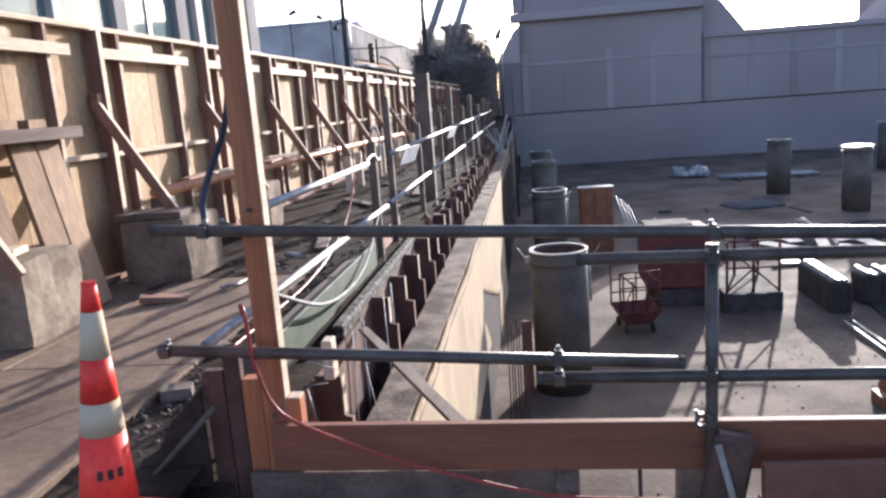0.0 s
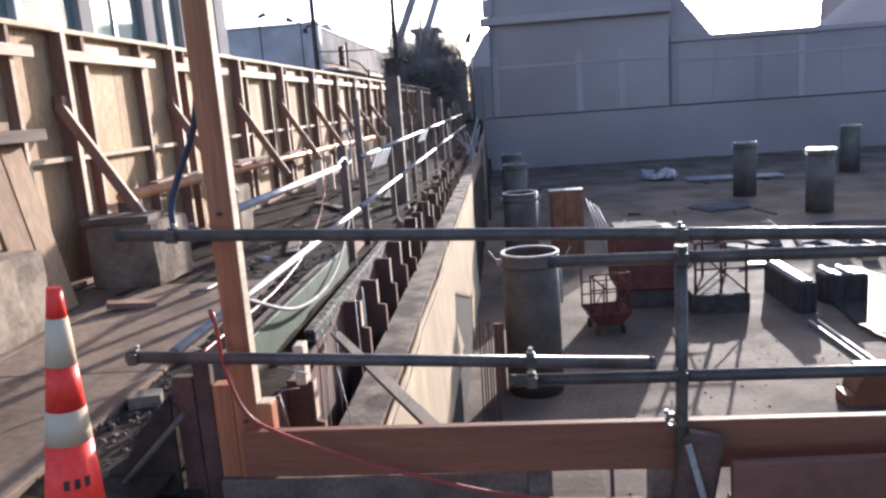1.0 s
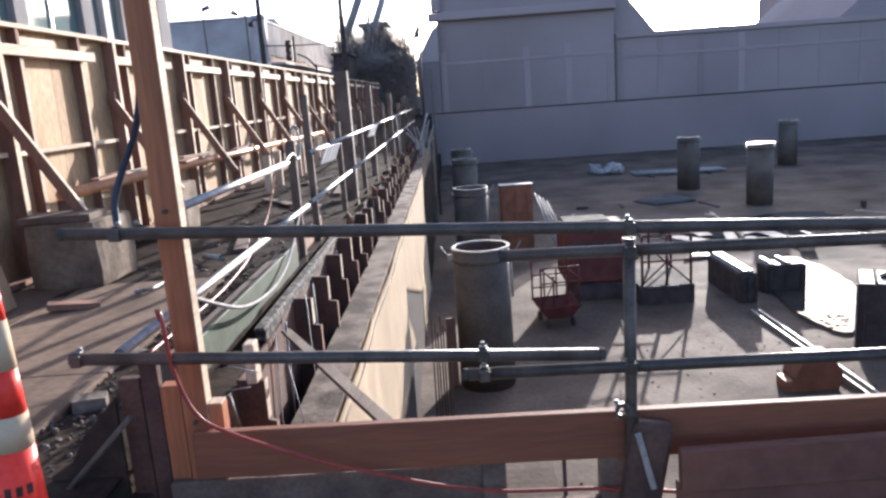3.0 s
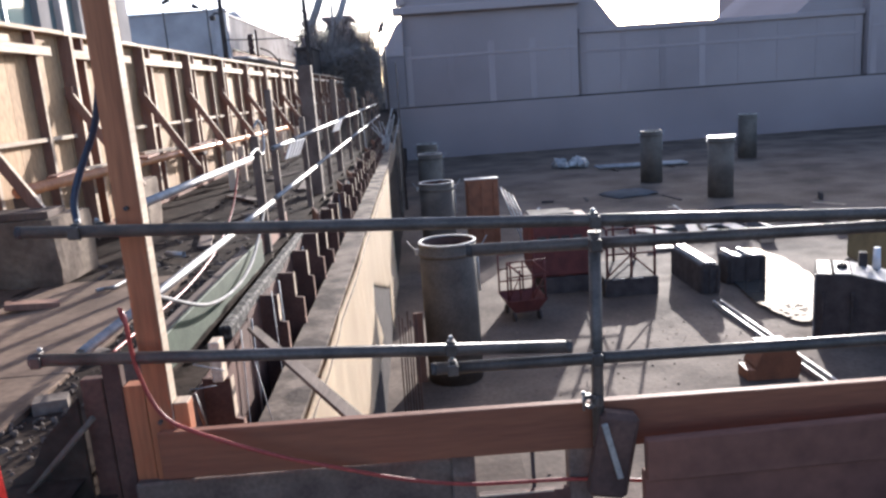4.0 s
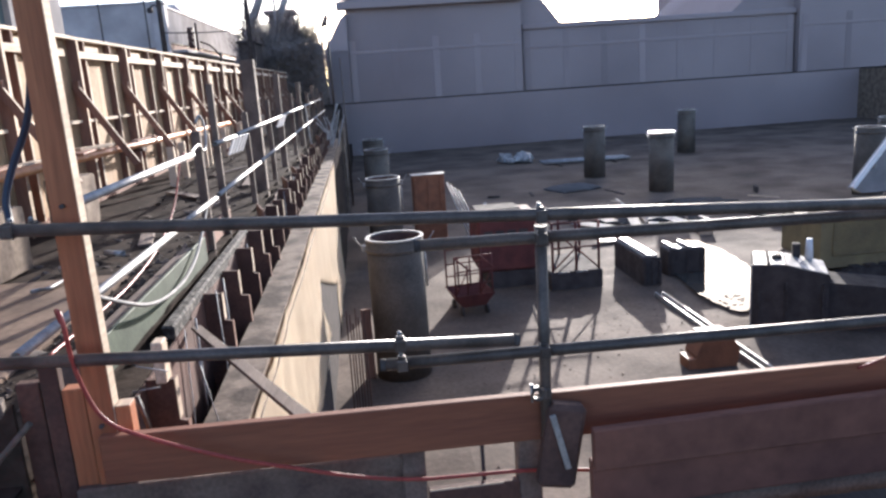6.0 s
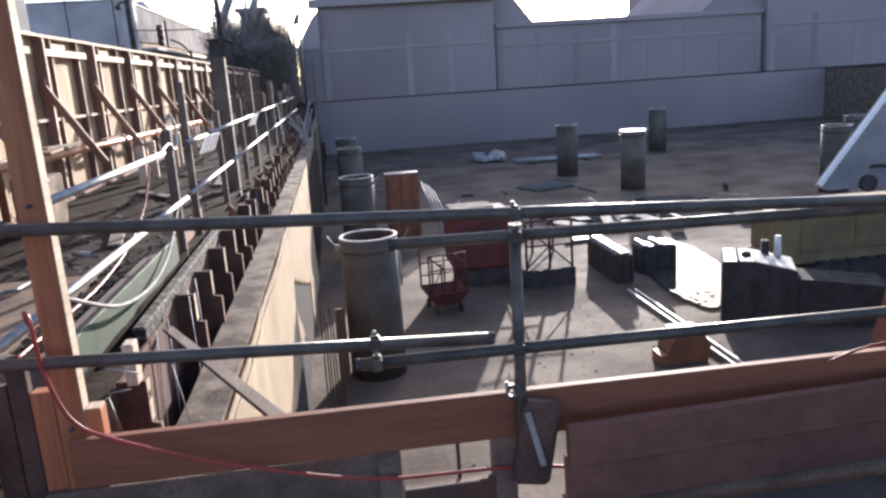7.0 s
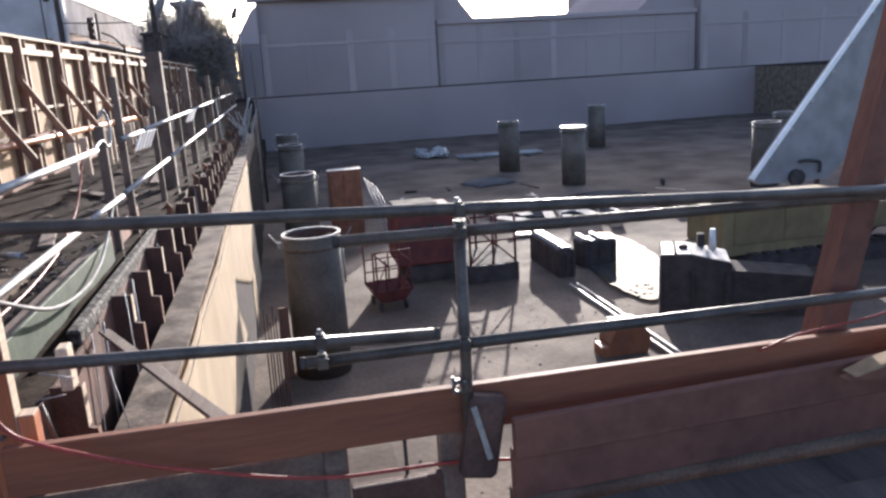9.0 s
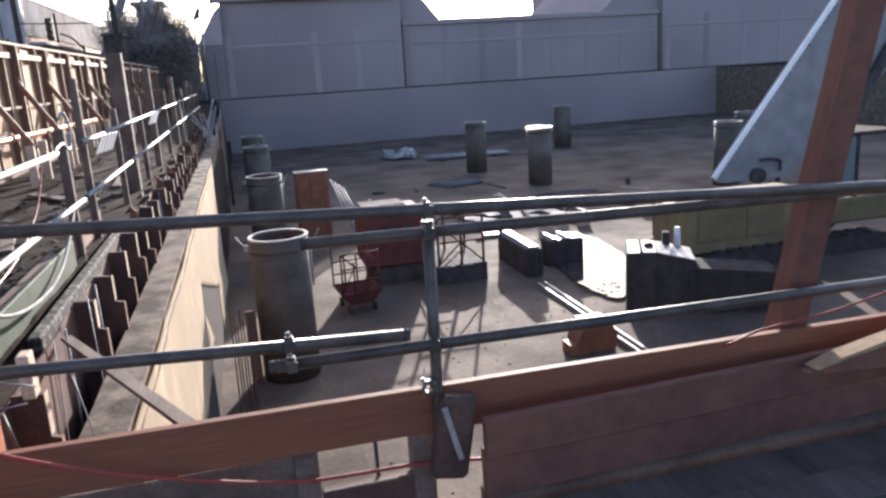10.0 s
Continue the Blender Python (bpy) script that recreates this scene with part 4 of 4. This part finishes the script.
for k in range(26):
    x, y, t = random.uniform(4.5, 16), random.uniform(22, 33), random.uniform(0, 180)
    l = random.uniform(0.4, 1.6)
    ob = tagged(part("steel_offcut", box(-l / 2, -0.06, 0, l / 2, 0.06, random.choice((0.05, 0.1, 0.25)), 0.005), random.choice((M_galv, M_dark, M_rail, M_galv))), "loose offcut lying on the pit floor", "offcut", "floor offcuts")
    ob.matrix_basis = pose(x, y, FLOOR - 0.01, 0, 0, t)
random.seed(21)
bm = bmesh.new()
for k in range(45):
    a, q = random.uniform(0, 6.28), random.uniform(0.2, 1.05)
    y = 15.5 + 0.55 * q * math.sin(a)
    s = random.choice((0.015, 0.02, 0.03, 0.04))
    bmesh.ops.create_icosphere(bm, subdivisions=1, radius=s, matrix=Matrix.Translation((7.95 + 0.55 * q * math.cos(a), y, FLOOR + 0.06)) @ Matrix.Diagonal((1.5, random.uniform(0.5, 1.4), 0.5, 1)))
for k in range(420):
    x, y = random.uniform(1.0, 7.5), random.uniform(7.5, 16.5)
    s = random.choice((0.008, 0.01, 0.015, 0.022))
    bmesh.ops.create_icosphere(bm, subdivisions=1, radius=s, matrix=Matrix.Translation((x, y, bumpy(x, y) + s * 0.2)) @ Matrix.Diagonal((1.2, random.uniform(0.5, 1.4), 0.6, 1)))
tagged(part("pit_gravel", bm, M_conc), "scattered stones and crumbs on the pit floor", "gravel", kind="stuff")

fo = thing("crumpled_foil", label="heap of crumpled shiny foil on the pit floor", category="foil")
rndf = random.Random(77)
for k in range(14):
    x, y, r = 9.2 + rndf.uniform(-0.8, 0.8), 45.2 + rndf.uniform(-0.6, 0.6), rndf.uniform(0.2, 0.5)
    bm = bmesh.new()
    bmesh.ops.create_icosphere(bm, subdivisions=2, radius=r)
    for v in bm.verts:
        v.co += 0.45 * r * noise.noise_vector(v.co * 4 + Vector((k * 3.1, 0, 0)))
        v.co.z = max(v.co.z * 0.9, -0.3 * r)
    bmesh.ops.translate(bm, verts=bm.verts, vec=(x, y, FLOOR + 0.3 * r + 0.06))
    part("fold", bm, M_rim, fo)
pr = thing("pipe_rack", label="long bright pipes lying on low bearers", category="pipes")
for k in range(4):
    part("pipe", pipe((10.2, 42.6 + 0.35 * k, FLOOR + 0.17), (15.2, 42.2 + 0.35 * k, FLOOR + 0.17), 0.07, 0.008, 12), M_galv, pr)
for x in (11.0, 14.2):
    part("bearer", box(x, 41.9, FLOOR - 0.05, x + 0.15, 44.0, FLOOR + 0.105, 0.01), M_oldwood, pr)
tp = thing("pale_tarpaulin", label="pale grey tarpaulin spread over low stacked goods", category="tarpaulin")
bm = grid(-1.1, 1.1, -0.9, 0.9, 22, 18, lambda x, y: 0.16 * max(0.0, 1 - (abs(x) / 1.1) ** 6) * max(0.0, 1 - (abs(y) / 0.9) ** 6) + 0.06 * noise.noise(Vector((x * 2.5, y * 3, 3))))
bmesh.ops.solidify(bm, geom=list(bm.faces), thickness=0.02)
for f in bm.faces:
    f.smooth = True
part("cover", bm, M_fascia, tp)
tp.matrix_basis = pose(9.3, 33.4, FLOOR + 0.04, 0, 0, 20)

# ---- excavator ----
ex = thing("excavator", label="yellow tracked excavator with a raised grey boom", category="excavator")
part("house", solid([(10.3, FLOOR + 0.45), (13.3, FLOOR + 0.45), (13.3, -2.0), (11.4, -1.97), (10.3, -2.1)], 0.55, "y"), M_yellow, ex).matrix_basis = pose(0, 16, 0)
part("engine_door", box(10.6, 15.97, -3.2, 11.9, 15.999, -2.25, 0.01), M_yellow, ex)
part("engine_door", box(12.0, 15.97, -3.2, 13.1, 15.999, -2.25, 0.01), M_yellow, ex)
part("rear_house", box(10.6, 16.56, FLOOR + 0.45, 13.2, 18.2, -2.45, 0.05), M_yellow, ex)
cab = part("cab", box(14.2, 16, FLOOR + 0.75, 16.4, 17.8, -2.5, 0.05), M_yellow, ex)
for x in (14.25, 15.3, 16.35):
    part("cab_pillar", box(x - 0.05, 16.02, -2.5, x + 0.05, 16.12, -0.9, 0.01), M_dark, cab)
    part("cab_pillar", box(x - 0.05, 17.68, -2.5, x + 0.05, 17.78, -0.9, 0.01), M_dark, cab)
part("cab_roof", box(14.15, 15.95, -0.9, 16.5, 17.85, -0.8, 0.03), M_dark, cab)
part("cab_seat", box(14.7, 16.6, -2.5, 15.2, 17.1, -1.7, 0.08), M_dark, cab)
part("cab_window", box(14.31, 16.05, -2.45, 15.24, 16.07, -0.95), M_glass, cab)
for y in (15.8, 18.0):
    tk = part("track", solid([(11.0, FLOOR - 0.05), (16.2, FLOOR - 0.05), (16.6, FLOOR + 0.2), (16.2, FLOOR + 0.44), (11.0, FLOOR + 0.44), (10.6, FLOOR + 0.2)], 0.5, "y"), M_dark, ex)
    tk.matrix_basis = pose(0, y, 0)
    for k in range(13):
        part("track_pad", box(11.0 + 0.39 * k, -0.03, FLOOR + 0.44, 11.26 + 0.39 * k, 0.53, FLOOR + 0.49, 0.005), M_dark, tk)
bo = part("boom", solid([(10.40, -1.50), (10.60, -1.62), (12.4, -1.62), (15.4, 1.0), (18.2, 5.2), (15.7, 5.2), (14.1, 3.15)], 0.22, "y"), M_grey, ex)
bo.matrix_basis = pose(0.2, 15.35, 0)
L = Vector((14.1 - 10.40, 0, 3.15 + 1.50))
# white strip paints the bright sunlit edge of the grey boom
part("boom_flange", box(-0.075, -0.02, 0, 0.035, 0.06, L.length + 2.4, 0.01, Matrix.Translation((10.40, 0, -1.50)) @ Matrix.Rotation(math.atan2(L.x, L.z), 4, "Y")), M_white, bo)
for k in range(7):
    h = 0.6 + 0.8 * k
    part("lug", box(0.04, -0.05, h, 0.09, 0.03, h + 0.10, 0.008, Matrix.Translation((10.40, 0, -1.50)) @ Matrix.Rotation(math.atan2(L.x, L.z), 4, "Y")), M_galv, bo)
part("ram", rod((13.4, -0.12, -1.2), (16.6, -0.12, 3.6), 0.09, 14), M_galv, bo)
part("ram_sleeve", rod((12.9, -0.12, -1.95), (15.2, -0.12, 1.5), 0.14, 14), M_dark, bo)
part("pulley", rod((11.53, -0.12, -1.52), (11.53, -0.001, -1.52), 0.19, 20), M_dark, bo)
part("pressure_line", hose([(11.56, -0.08, -1.15), (11.75, -0.1, -1.13), (11.95, -0.1, -1.16), (12.12, -0.08, -1.22), (12.14, -0.06, -1.45)], 0.035), M_dark, bo)

# ---- traffic cone ----
cone = thing("traffic_cone", -1.635, 2.4, 0.004, "orange traffic cone with two reflective bands", "cone")


def cone_r(h):
    return 0.024 + (0.947 - h) * 0.095


for nm, h0, h1, mt in (("lower_body", 0.03, 0.388, M_orange), ("lower_band", 0.388, 0.51, M_refl), ("middle_body", 0.51, 0.67, M_orange), ("upper_band", 0.67, 0.84, M_refl), ("tip", 0.84, 0.947, M_orange)):
    k = 0.0015 if "band" in nm else 0
    part(nm, rod((0, 0, h0), (0, 0, h1), cone_r(h0) + k, 40, cone_r(h1) + k), mt, cone)
part("base", box(-0.16, -0.16, 0, 0.16, 0.16, 0.04, 0.015), M_orange, cone)
for k in range(3):
    t = radians(-72 + 22 * k)
    rr = cone_r(0.25) + 0.001
    part("lettering", box(-0.010, -0.001, -0.018, 0.010, 0.002, 0.018, 0, Matrix.Translation((rr * math.cos(t), rr * math.sin(t), 0.25)) @ Matrix.Rotation(t + radians(90), 4, "Z") @ Matrix.Rotation(radians(-5.4), 4, "X")), M_black, cone)
cone.matrix_basis = pose(-1.632, 2.4, 0.008, 0, 4.2, 0)

# ---- office building behind the hoarding ----
bld = thing("office_building", label="pale office building with a glazed front", category="building")
BX = -9.2
part("body", box(-24, 8, 0, BX - 0.5, 25.9, 12), M_greyclad, bld)
part("plinth", box(BX - 0.5, 8, 0, BX, 25.9, 1.0, 0.01), M_white, bld)
part("roof_band", box(BX - 0.5, 8, 8.0, BX + 0.2, 25.9, 12, 0.02), M_white, bld)
for y, w, mt in ((9.0, 0.18, M_alu), (10.9, 0.10, M_alu), (12.75, 0.10, M_alu), (14.44, 0.26, M_greyclad), (16.87, 0.5, M_fascia), (18.4, 0.10, M_alu), (20.05, 0.6, M_fascia), (21.2, 0.42, M_greyclad), (22.3, 0.3, M_fascia), (25.45, 0.9, M_fascia)):
    part("pillar" if w > 0.2 else "mullion", box(BX - (0.49 if w > 0.2 else 0.12), y - w / 2, 1.0, BX + (0.10 if w > 0.2 else -0.02), y + w / 2, 8.0, 0.01), mt, bld)
ends = (9.0, 10.9, 12.75, 14.44, 16.87, 18.4, 20.05, 21.2, 22.3, 25.45)
for a, b in zip(ends, ends[1:]):
    for z0, z1 in ((1.02, 3.0), (3.06, 5.4), (5.46, 7.98)):
        w = part("window", box(BX - 0.10, a + 0.05, z0, BX - 0.07, b - 0.05, z1), M_glass, bld)
        part("transom", box(BX - 0.12, a + 0.05, z1, BX - 0.04, b - 0.05, z1 + 0.06), M_alu, w)

# ---- low shops across the street ----
low = thing("low_building", label="flat-roofed shop building with white fascia", category="building")
part("wall", box(-40, 60, 0, -14.7, 101, 5.6), M_brick, low)
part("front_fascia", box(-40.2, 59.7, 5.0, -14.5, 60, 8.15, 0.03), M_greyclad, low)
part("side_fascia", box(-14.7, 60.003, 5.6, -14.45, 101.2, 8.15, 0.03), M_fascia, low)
part("coping", box(-40.3, 59.6, 8.15, -14.35, 101.3, 8.3, 0.03), M_greyclad, low)
part("corner_pier", box(-14.7, 59.65, 0, -13.7, 60.4, 8.35, 0.03), M_greyclad, low)
part("roof_dome", rod((-16.0, 72, 8.3), (-16.0, 72, 9.25), 1.5, 24, 0.5), M_greyclad, low)
part("awning", box(-14.45, 60.6, 4.6, -12.6, 100.6, 4.8, 0.02), M_greyclad, low)
for k in range(8):
    w = part("shop_window", box(-14.70, 62 + 4.8 * k, 0.8, -14.64, 65.6 + 4.8 * k, 4.0), M_glass, low)
    part("frame", box(-14.69, 65.6 + 4.8 * k, 0.6, -14.58, 65.8 + 4.8 * k, 4.2), M_alu, w)

# ---- large shaded buildings across the end of the site ----
big = thing("large_building", label="large shaded masonry building at the end of the site", category="building")
part("wall", box(-0.55, 60, 0, 13.0, 90, 9.4), M_facade, big)
part("cornice", box(-1.2, 59.4, 6.9, 13.1, 60.6, 7.5, 0.05), M_facade, big)
part("parapet", box(-0.95, 59.6, 7.6, -0.2, 60.4, 8.9, 0.05), M_facade, big)
part("porch_roof", solid([(-2.4, 3.9), (-0.55, 3.9), (-0.55, 6.6), (-1.0, 6.2)], 5, "y"), M_facade, big).matrix_basis = pose(0, 59.2, 0)
part("porch_wall", box(-2.3, 59.3, 0, -0.56, 64, 3.9), M_facade, big)
part("roof_slope", solid([(13.0, 4.8), (13.0, 9.4), (16.5, 5.0), (16.5, 4.8)], 20, "y"), M_facade, big).matrix_basis = pose(0, 61, 0)
wing = thing("long_building", label="lower shaded building along the end of the site", category="building")
part("wall", box(13.2, 60.5, 0, 35.8, 90, 4.9), M_facade, wing)
part("parapet", box(13.15, 60.3, 4.7, 35.85, 60.9, 5.1, 0.04), M_facade, wing)
end = thing("corner_building", label="broad shaded building beside the long building", category="building")
part("wall", box(36.0, 60, 0, 90, 90, 9.6), M_facade, end)
part("cornice", box(35.9, 59.6, 8.9, 90, 60.2, 9.4, 0.05), M_facade, end)
part("roof_slope", solid([(36.0, 4.8), (36.0, 9.6), (30.5, 5.0), (30.5, 4.8)], 20, "y"), M_facade, end).matrix_basis = pose(0, 61, 0)
for owner, x0, x1, y, n, zs in ((big, -0.5, 12.9, 60, 4, (3.6,)), (wing, 13.3, 35.7, 60.5, 7, (3.2,)), (end, 36.2, 90, 60, 14, (3.6, 6.4))):
    for z in zs:
        part("string_course", box(x0, y - 0.05, z, x1, y - 0.002, z + 0.22, 0.02), M_facade, owner)
    for k in range(n + 1):
        x = x0 + (x1 - x0 - 0.5) * k / n
        part("pilaster", box(x, y - 0.03, 0, x + 0.5, y - 0.003, 4.6, 0.02), M_facade, owner)
tower = thing("distant_tower", label="hazy dark distant building above the trees", category="building")
part("block", box(-12.5, 120, 0, -9.2, 126, 12.4), M_facade, tower)
part("cap", box(-13.2, 119.5, 12.4, -8.6, 126.5, 12.9), M_facade, tower)
van = thing("dark_shed", label="dark low shed beyond the hoarding", category="shed")
part("wall", box(-7.3, 50, 0, -6.3, 54, 4.35, 0.03), M_dark, van)
part("roof", box(-7.4, 49.8, 4.35, -6.2, 54.2, 4.5, 0.03), M_dark, van)


# ---- street poles, wires, signals ----
def street_pole(x, y, top, r, label):
    p = thing("street_pole", label=label, category="pole", group="street poles")
    part("shaft", rod((x, y, -0.03), (x, y, top), r, 14, r * 0.75), M_dark, p)
    part("base", rod((x, y, -0.03), (x, y, 0.5), r * 1.5, 14), M_dark, p)
    return p


p1 = street_pole(-10.6, 45, 12, 0.16, "dark steel street pole with a lamp bracket")
part("bracket", hose([(-10.6, 45, 6.0), (-10.7, 45, 6.3), (-10.9, 45, 6.4), (-11.1, 45, 6.25)], 0.05), M_dark, p1)
part("lamp", box(-11.25, 44.85, 6.0, -10.95, 45.15, 6.28, 0.06), M_dark, p1)
street_pole(-5.95, 45.5, 12, 0.15, "dark steel street pole by the hoarding")
p3 = street_pole(-15.98, 52, 8.0, 0.055, "thin grey lamp post with a small head")
part("head", rod((-15.98, 52, 8.0), (-15.5, 52, 8.2), 0.12, 10, 0.16), M_dark, p3)
p4 = street_pole(-13.9, 55, 10.0, 0.06, "thin grey aerial mast with a bracket lamp")
part("bracket", rod((-13.9, 55, 7.75), (-14.6, 55, 7.95), 0.03, 8), M_dark, p4)
part("lamp", rod((-14.45, 55, 7.9), (-14.85, 55, 8.1), 0.10, 10, 0.2), M_dark, p4)
p5 = street_pole(-8.4, 84, 8.8, 0.16, "street lamp column among the trees")
part("lamp", box(-8.7, 83.5, 8.6, -8.0, 84.5, 9.0, 0.06), M_dark, p5)
p6 = street_pole(-2.55, 62, 5.9, 0.10, "street lamp column at the end of the site")
part("lamp", solid([(-2.6, 5.8), (-2.2, 6.0), (-1.9, 6.6), (-2.1, 6.9), (-2.4, 6.4)], 0.3, "y"), M_dark, p6).matrix_basis = pose(0, 61.9, 0)
sig = thing("traffic_signal", label="black three-lamp traffic signal on an arm", category="signal")
part("pole", rod((-8.1, 48, -0.03), (-8.1, 48, 3.8), 0.07, 10), M_dark, sig)
part("arm", hose([(-8.1, 48, 3.6), (-8.6, 48, 4.2), (-9.2, 48, 4.5)], 0.05), M_dark, sig)
hd = part("head", box(-9.85, 47.85, 4.15, -9.5, 48.1, 5.35, 0.03), M_black, sig)
part("backboard", box(-9.42, 48.0, 4.0, -9.3, 48.05, 5.6, 0.02), M_black, sig)
for k in range(3):
    part("visor", rod((-9.68, 47.86, 4.4 + 0.36 * k), (-9.68, 47.55, 4.36 + 0.36 * k), 0.14, 12), M_black, hd)
for za, zb, xb in ((6.46, 6.28, -5.95), (4.9, 4.85, -5.95)):
    a, b = Vector((-10.6, 45, za)), Vector((xb, 45.5, zb))
    tagged(part("overhead_wire", hose([a, (a + b) / 2 - Vector((0, 0, 0.06)), b], 0.034, 5, 6), M_dark), "thin overhead wire between street poles", "wire", "overhead wires")


# ---- bare winter trees at the end of the street ----
def tree(x, y, height, spread, seed):
    rnd = random.Random(seed)
    t = thing("street_tree", x, y, -0.03, "bare winter street tree with dense twigs", "tree", "street trees")
    bm = bmesh.new()
    add_rod(bm, (0, 0, 0), (0.05, 0, height * 0.35), 0.24, 10, 0.17)
    part("trunk", bm, M_bark, t)
    tips = []
    bm = bmesh.new()
    for k in range(20):
        a = rnd.uniform(0, 6.28)
        s = Vector((0.05, 0, height * rnd.uniform(0.18, 0.36)))
        e = s + Vector((math.cos(a) * spread * rnd.uniform(0.3, 0.9), math.sin(a) * spread * rnd.uniform(0.3, 0.9), height * rnd.uniform(0.15, 0.5)))
        add_rod(bm, s, e, 0.10, 6, 0.04)
        for q in range(5):
            p = s.lerp(e, rnd.uniform(0.4, 1))
            f = p + Vector((rnd.uniform(-1, 1) * spread * 0.4, rnd.uniform(-1, 1) * spread * 0.4, rnd.uniform(0.1, 0.3) * height))
            add_rod(bm, p, f, 0.045, 5, 0.015)
            tips.append((p, f))
    part("branchwork", bm, M_bark, t)
    vs, fs = [], []
    for p, f in tips:
        for q in range(30):
            c = p.lerp(f, rnd.uniform(0.2, 1.1)) + Vector((rnd.gauss(0, 0.3), rnd.gauss(0, 0.3), rnd.gauss(0, 0.3)))
            d = Vector((rnd.uniform(-1, 1), rnd.uniform(-1, 1), rnd.uniform(-0.1, 1.2))).normalized() * rnd.uniform(0.25, 0.7)
            w = d.orthogonal().normalized() * 0.017
            n = len(vs)
            vs += [c - w, c + w, c + d + w * 0.4, c + d - w * 0.4]
            fs.append((n, n + 1, n + 2, n + 3))
            if rnd.random() < 0.04:
                u = Vector((rnd.uniform(-1, 1), rnd.uniform(-1, 1), rnd.uniform(-1, 1))).normalized() * 0.14
                n = len(vs)
                vs += [c + d, c + d + u, c + d + u + w * 6, c + d + w * 6]
                fs.append((n, n + 1, n + 2, n + 3))
    me = bpy.data.meshes.new("crown")
    me.from_pydata(vs, [], fs)
    me.materials.append(M_leaf)
    ob = new("crown", me)
    ob.parent = t
    return t


tree(-7.2, 66, 8.8, 3.0, 3)
tree(-4.6, 72, 8.4, 2.6, 5)
tree(-8.9, 78, 10.5, 3.2, 9)
tree(-5.8, 58, 6.2, 2.2, 11)
tree(-6.0, 80, 9.6, 3.0, 14)

# pile rig working beyond the trees
rig = thing("piling_rig", label="grey piling rig with two raised booms beyond trees", category="rig")
part("undercarriage", box(-12.8, 72.5, -0.04, -6.4, 76.5, 1.1, 0.1), M_dark, rig)
part("boom", box(-0.35, -0.3, 0, 0.35, 0.3, 14.0, 0.05, Matrix.Translation((-12.2, 74.0, 1.0)) @ Matrix.Rotation(radians(24), 4, "Y")), M_fascia, rig)
part("boom", box(-0.3, -0.3, 0, 0.3, 0.3, 12.5, 0.05, Matrix.Translation((-9.4, 73.0, 0.9)) @ Matrix.Rotation(radians(22), 4, "Y")), M_fascia, rig)
part("mast", rod((-7.25, 74, 1.0), (-7.1, 74, 9.7), 0.16, 10, 0.12), M_fascia, rig)

# dense scrub below the trees
rnd = random.Random(31)
vs, fs = [], []
for k in range(30000):
    c = Vector((rnd.uniform(-8.0, -2.4), rnd.uniform(54, 60), 0))
    c.z = rnd.uniform(0, 1) ** 0.7 * (4.2 + 0.9 * noise.noise(Vector((c.x * 0.8, c.y * 0.5, 0))))
    d = Vector((rnd.uniform(-1, 1), rnd.uniform(-1, 1), rnd.uniform(-0.3, 1))).normalized() * rnd.uniform(0.2, 0.6)
    w = d.orthogonal().normalized() * 0.028
    n = len(vs)
    vs += [c - w, c + w, c + d + w * 0.4, c + d - w * 0.4]
    fs.append((n, n + 1, n + 2, n + 3))
me = bpy.data.meshes.new("scrub")
me.from_pydata(vs, [], fs)
me.materials.append(M_leaf)
tagged(new("scrub", me), "dark dense winter scrub beyond the hoarding", "scrub", kind="stuff")
